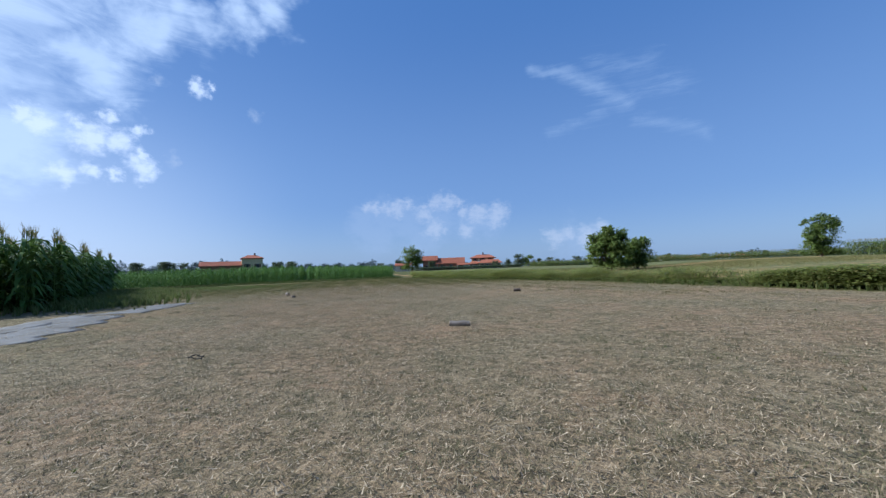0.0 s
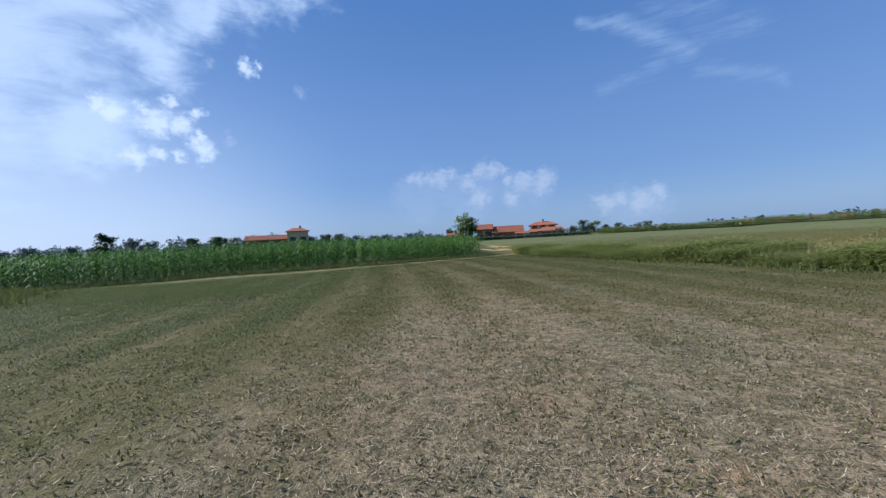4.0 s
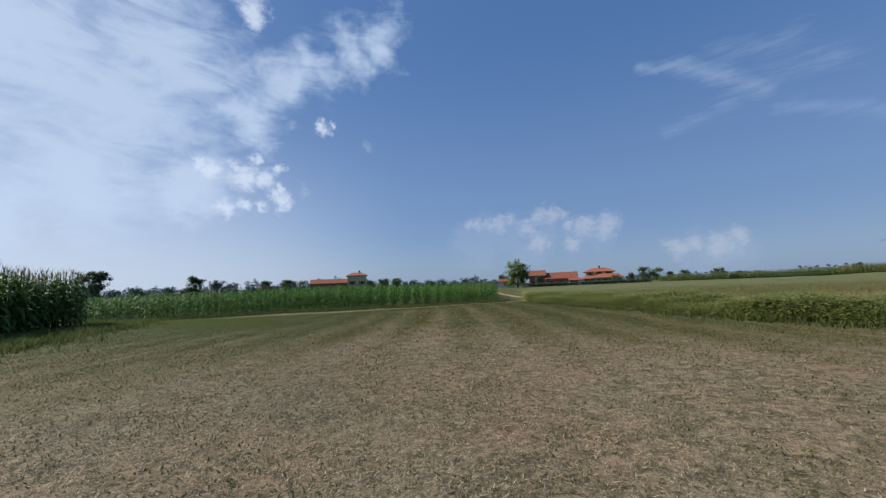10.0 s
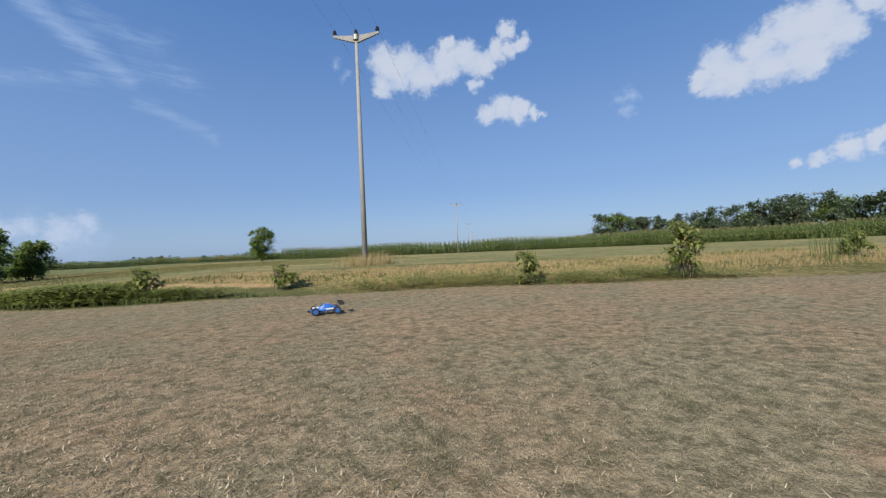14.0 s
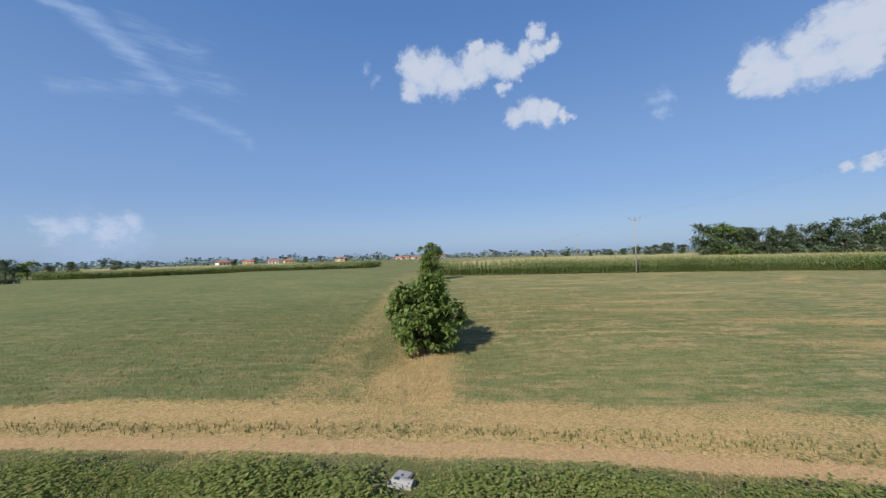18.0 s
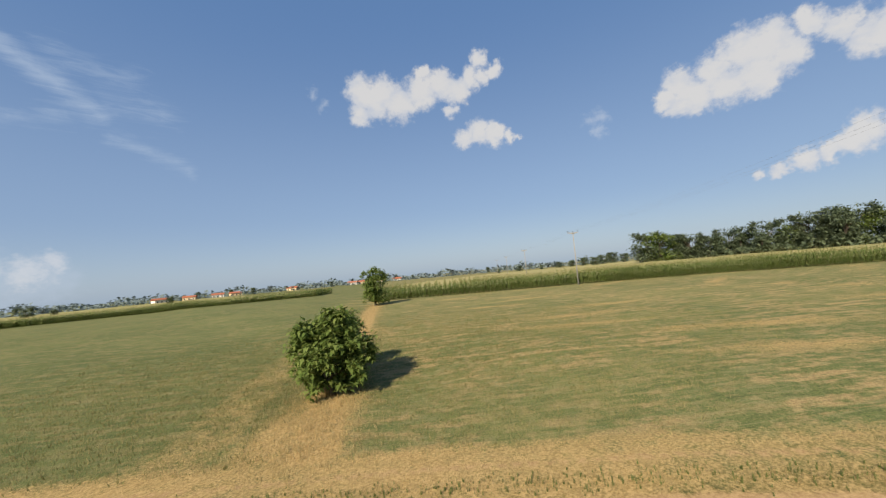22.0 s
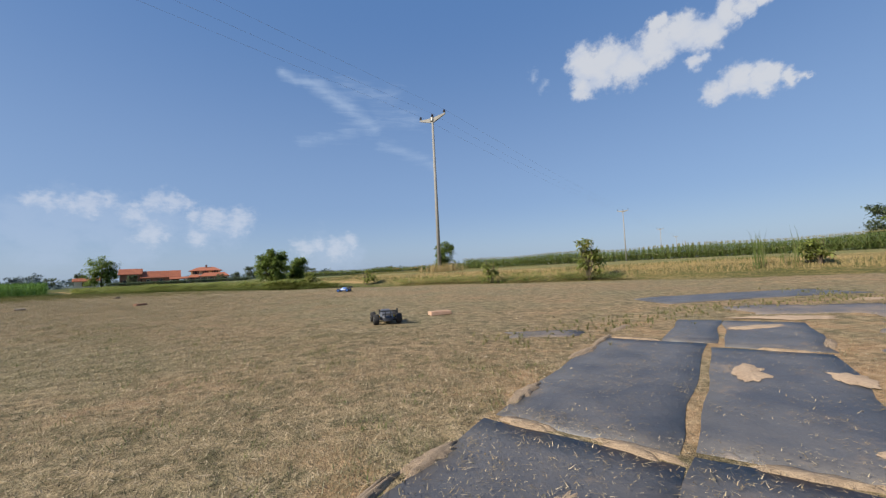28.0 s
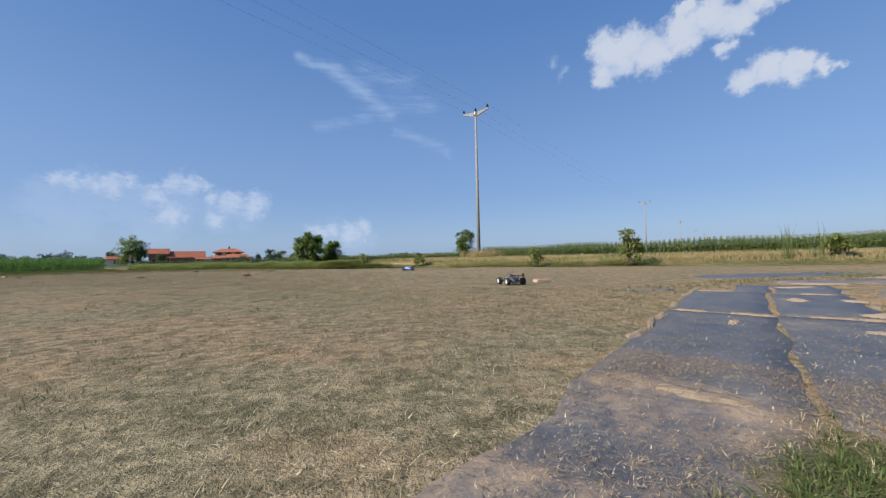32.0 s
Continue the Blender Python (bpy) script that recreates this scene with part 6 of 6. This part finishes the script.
# ---- model cars ----
def wheel(ob, x, y, r, w, rim_mat):
    bm = bmesh.new()
    rings = [(-0.5, 0.62), (-0.5, 0.86), (-0.36, 0.98), (0.0, 1.0), (0.36, 0.98), (0.5, 0.86), (0.5, 0.62)]
    cols = []
    for n in range(22):
        a = 2 * math.pi * n / 22
        k = 1.0 if n % 2 else 0.965
        cols.append([bm.verts.new((x + r * q * (k if q > 0.9 else 1) * math.cos(a), y + w * s, r + r * q * (k if q > 0.9 else 1) * math.sin(a))) for s, q in rings])
    for n in range(22):
        c0, c1 = cols[n], cols[(n + 1) % 22]
        for k in range(len(rings) - 1):
            bm.faces.new((c0[k], c0[k + 1], c1[k + 1], c1[k]))
    t = part("wheel", bm, RUBBER, ob, "knobbly black tyre")
    sgn = 1 if y > 0 else -1
    part("rim", rod((x, y - w * 0.3, r), (x, y + sgn * w * 0.42, r), r * 0.64, r * 0.6, 18), rim_mat, t)
    part("hub", rod((x, y + sgn * w * 0.42, r), (x, y + sgn * w * 0.5, r), r * 0.16, r * 0.12, 8), GREY, t)


def model_car(x, y, turn, paint, accent, rim_mat, label):
    ob = thing("model_car", pose(x, y, float(land(x, y)) + 0.004, 0, 0, turn), label, "model car", "radio-controlled model cars")
    L, Wd, r = 0.165, 0.135, 0.062
    for sx in (-1, 1):
        for sy in (-1, 1):
            wheel(ob, sx * L, sy * Wd, r, 0.062, rim_mat)
    part("chassis", box(-0.22, -0.055, 0.04, 0.23, 0.055, 0.052, 0.004), GREY, ob)
    bm = bmesh.new()
    prof = [(-0.21, 0.05, 0.075, 0.035), (-0.15, 0.075, 0.115, 0.05), (-0.06, 0.085, 0.155, 0.055), (0.02, 0.085, 0.165, 0.05), (0.08, 0.07, 0.12, 0.05), (0.16, 0.05, 0.095, 0.035), (0.24, 0.035, 0.07, 0.02)]
    rows_v = []
    for px, half, top, tw in prof:
        rows_v.append([bm.verts.new(q) for q in ((px, -half, 0.054), (px, -half * 1.05, 0.08), (px, -tw, top), (px, tw, top), (px, half * 1.05, 0.08), (px, half, 0.054))])
    for p0, p1 in zip(rows_v, rows_v[1:]):
        for k in range(5):
            bm.faces.new((p0[k], p0[k + 1], p1[k + 1], p1[k]))
    bm.faces.new(rows_v[0]), bm.faces.new(rows_v[-1][::-1])
    body = part("body_shell", bm, paint, ob, "painted plastic body shell")
    part("window", box(0.03, -0.048, 0.122, 0.066, 0.048, 0.156, 0.006), DARK_GAP, body)
    part("stripe", box(0.09, -0.045, 0.1, 0.2, 0.045, 0.116, 0.006), accent, body)
    part("side_panel", box(-0.12, -0.0955, 0.075, 0.0, -0.088, 0.1, 0.003), accent, body)
    part("side_panel", box(-0.12, 0.088, 0.075, 0.0, 0.0955, 0.1, 0.003), accent, body)
    wing = part("wing", box(-0.275, -0.1, 0.158, -0.205, 0.1, 0.166, 0.003), RUBBER, ob, "black rear wing")
    for s in (-1, 1):
        part("end_plate", box(-0.285, s * 0.104 - 0.003, 0.135, -0.2, s * 0.104 + 0.003, 0.19, 0.002), RUBBER, wing)
        part("wing_stay", rod((-0.19, s * 0.03, 0.09), (-0.235, s * 0.03, 0.157), 0.006, 0.006, 6), GREY, wing)
    for sx in (-1, 1):
        part("shock_tower", box(sx * 0.155 - 0.006, -0.06, 0.06, sx * 0.155 + 0.006, 0.06, 0.125, 0.003), GREY, ob)
        part("axle", rod((sx * L, -Wd, r), (sx * L, Wd, r), 0.008, 0.008, 6), GREY, ob)
    part("bumper", box(0.235, -0.06, 0.045, 0.27, 0.06, 0.075, 0.01), RUBBER, ob)
    part("antenna", rod((-0.1, 0.03, 0.12), (-0.13, 0.03, 0.30), 0.0018, 0.0012, 5), GREY, ob)
    return ob


model_car(-4.95, 15.55, 165.0, BLUE, WHITE, BLUE, "blue and white radio-controlled buggy with black tyres and rear wing")
model_car(-3.5, 6.15, 98.0, GREY, YELLOW, WHITE, "dark grey radio-controlled buggy with white wheels and yellow flashes")


# ---- short growth ----
def thin_south(p):
    """Most of the bare ground south of the lane carries no green clumps."""
    w = ((p[:, 0] + 4.15) - (p[:, 1] - 0.86)) * math.sqrt(0.5)
    return p[(w < 0.7) | (rng.uniform(0, 1, len(p)) < 0.3)]


def spread(n, x0, x1, y0, y1, ok):
    x, y = rng.uniform(x0, x1, n), rng.uniform(y0, y1, n)
    k = ok(x, y)
    return np.stack([x[k], y[k], land(x[k], y[k])], -1)


def blades(seed, n, height, width, lean, wide):
    """A tuft of single-triangle blades."""
    r = random.Random(seed)
    v, f = [], []
    for k in range(n):
        a, l, t = r.uniform(0, 6.28), height * r.uniform(0.5, 1.1), r.uniform(0.1, lean)
        ox, oy, dx, dy = r.gauss(0, wide), r.gauss(0, wide), math.cos(a), math.sin(a)
        b = len(v)
        v += [(ox - dy * width, oy + dx * width, 0), (ox + dy * width, oy - dx * width, 0), (ox + dx * l * t, oy + dy * l * t, l)]
        f.append((b, b + 1, b + 2))
    return v, f


on_track = lambda x, y: (to_line(x, y, NEAR_EDGE)[1] > 0) & (to_line(x, y, TRACK)[0] > 1.0)
MOWN = leafy("mown_grass", [(0.076, 0.083, 0.021), (0.124, 0.120, 0.035), (0.20, 0.17, 0.065), (0.094, 0.097, 0.027)], 0.3)
FIELD = leafy("field_grass", [(0.105, 0.12, 0.038), (0.165, 0.17, 0.055), (0.30, 0.235, 0.10), (0.13, 0.145, 0.046), (0.24, 0.19, 0.08)], 0.3)
p = spread(130000, -41.0, -9.0, 17.0, 43.0, lambda x, y: on_track(x, y) & (rng.uniform(0, 1, len(x)) < np.maximum(step(-x * 0.72 + y * 0.70, 26.0, 39.0), 0.45 * step(6.0 - to_line(x, y, NEAR_EDGE)[0], 0.0, 4.0) * step(-x, 8.0, 15.0)) * (0.7 + 0.3 * np.sin((x * 0.73 + y * 0.68) * 4.4 + 0.8 * np.sin(0.23 * (x - y))))))
sprinkle("mown_grass", [blades(300 + s, 8, 0.019, 0.0055, 2.4, 0.06) for s in range(6)], p, MOWN, "short mown grass on the track", "grass", 0.6, 1.5)
p = spread(110000, -40.0, 14.0, 32.0, 76.0, lambda x, y: (to_line(x, y, NEAR_EDGE)[1] < 0) & (to_line(x, y, ROAD)[0] > 1.6) & (to_line(x, y, HEDGEROW)[0] > 1.1) & (np.hypot(x + 16.8, y - 40.6) > 1.8) & (rng.uniform(0, 1, len(x)) < np.exp(-((x + 14.0) / 17.0) ** 2 - ((y - 47.0) / 15.0) ** 2)))
sprinkle("field_grass", [blades(320 + s, 6, 0.085, 0.007, 1.0, 0.10) for s in range(6)], p, FIELD, "short green crop growing in the field", "grass", 0.5, 1.4)
p = off_lane(near_line(9000, [(-8.5, 8.0), (-2.4, 2.6), (-2.9, -0.1), (-5.4, 0.4)], 0.9))
sprinkle("stubble_tufts", [blades(340 + s, 13, 0.019, 0.0009, 2.6, 0.035) for s in range(6)], p, CHAFF, "short upright dry stubble", "straw", 0.5, 1.4)
p = off_lane(near_line(650, [(-8.5, 8.0), (-2.4, 2.6), (-2.9, -0.1), (-5.4, 0.4)], 0.8))
sprinkle("stubble_tufts", [blades(350 + s, 14, 0.028, 0.0013, 1.8, 0.03) for s in range(6)], p, GRASS, "small green tufts in the dry stubble", "grass", 0.5, 1.5)
TRODDEN = leafy("trodden_grass", [(0.095, 0.10, 0.045), (0.165, 0.150, 0.075), (0.29, 0.245, 0.14), (0.08, 0.09, 0.036), (0.40, 0.34, 0.21)], 0.2)
for line, count, wide in ((LOW_LINE, 900, 2.4), (BACK_LINE, 1000, 2.6), (END_LINE, 900, 2.2), (LOW_LINE + BACK_LINE[::-1] + END_LINE, 1200, 5.0)):
    mid = near_line(count, line, wide)
    p = np.repeat(mid, 9, 0) + np.concatenate([rng.normal(0, 0.085, (len(mid) * 9, 2)), np.zeros((len(mid) * 9, 1))], 1)
    p = thin_south(off_lane(p[to_line(p[:, 0], p[:, 1], NEAR_EDGE)[1] > 0]))
    sprinkle("stubble_clumps", [blades(360 + s, 14, 0.018, 0.0014, 2.6, 0.04) for s in range(6)], p, TRODDEN, "matted clumps of half-dry grass in the stubble", "grass", 0.5, 1.4)
p = near_line(10000, [(-41.0, 25.4), (-38.5, 25.6), (-35.6, 26.1), (-33.0, 26.4)], 1.15)
sprinkle("lush_grass", [blades(380 + s, 8, 0.045, 0.005, 1.6, 0.07) for s in range(6)], p, LUSH, "uncut dark green grass at the corner of the track", "grass", 0.4, 1.1)
p = near_line(3600, [(-18.0, 38.6), (-15.8, 42.6), (-12.0, 48.6), (-6.0, 57.8)], 0.95)
sprinkle("path_grass", [blades(420 + s, 9, 0.11, 0.006, 1.2, 0.08) for s in range(6)], p, STRAW, "dry yellow grass on the path along the bushes", "grass", 0.4, 1.2)
p = near_line(2600, [(-17.0, 43.0), (-13.2, 49.4), (-7.0, 59.0)], 0.7)
sprinkle("path_grass", [blades(430 + s, 9, 0.14, 0.006, 1.0, 0.08) for s in range(6)], p, SEDGE, "half-dry grass beside the path along the bushes", "grass", 0.4, 1.2)
# greener patches by the lane
for x, y, wide, count in ((-3.88, 0.08, 0.12, 44), (-2.90, 0.06, 0.035, 9), (-2.28, 0.17, 0.09, 14), (-1.6, 0.7, 0.15, 22), (-4.9, -0.35, 0.16, 55)):
    p = np.concatenate([rng.normal((x, y), wide, (count, 2)), np.zeros((count, 1))], 1)
    p[:, 2] = land(p[:, 0], p[:, 1])
    sprinkle("green_patch", [blades(400 + s, 10, 0.023, 0.0019, 1.8, 0.03) for s in range(5)], p, SEDGE, "patch of green grass in the dry stubble", "grass", 0.5, 1.3)
u, w = rng.uniform(-2.3, 5.3, 2600) * rng.choice((1.0, 0.45), 2600), rng.uniform(-0.66, 0.62, 2600)
xy = np.array([lane(a, b) for a, b in zip(u, w)])
p = np.concatenate([xy, land(xy[:, 0], xy[:, 1])[:, None] + 0.010], 1)
v, f = scatter(BITS, p, rng.uniform(0, 6.28, 2600), rng.uniform(0.30, 0.75, 2600))
stuff("sheet_chaff", v, f, CHAFF, "bits of straw scattered on the plastic sheets", "straw")
# fine trodden chaff caked on the lower sheets, thinning out up the lane
n = 9000
u, w = 0.5 - np.abs(rng.normal(0, 1.0, n)), rng.uniform(-0.68, 0.62, n)
keep = (u > -2.5) & (np.sin(u * 5.3 + 1.3 * np.sin(w * 6.0)) + np.sin(w * 7.1 - u * 2.7) + rng.uniform(-1.2, 1.2, n) > -0.5)
xy = np.array([lane(a, b) for a, b in zip(u[keep], w[keep])])
p = np.concatenate([xy, land(xy[:, 0], xy[:, 1])[:, None] + 0.008], 1)
v, f = scatter(FINE_BITS, p, rng.uniform(0, 6.28, len(p)), rng.uniform(0.25, 0.6, len(p)))
stuff("sheet_chaff", v, f, DRY_LITTER, "fine trodden chaff caked on the lower plastic sheets", "straw")
for x, y, wide, count in ((-3.52, -0.10, 0.17, 110), (-3.30, -0.22, 0.12, 34), (-3.62, 0.02, 0.05, 40), (-2.93, -0.42, 0.025, 14)):
    p = np.concatenate([rng.normal((x, y), wide, (count, 2)), np.zeros((count, 1))], 1)
    p[:, 2] = land(p[:, 0], p[:, 1])
    sprinkle("green_patch", [blades(440 + s, 12, 0.026, 0.0022, 1.7, 0.03) for s in range(5)], p, LUSH, "dark green grass patch in the dry stubble", "grass", 0.5, 1.3)
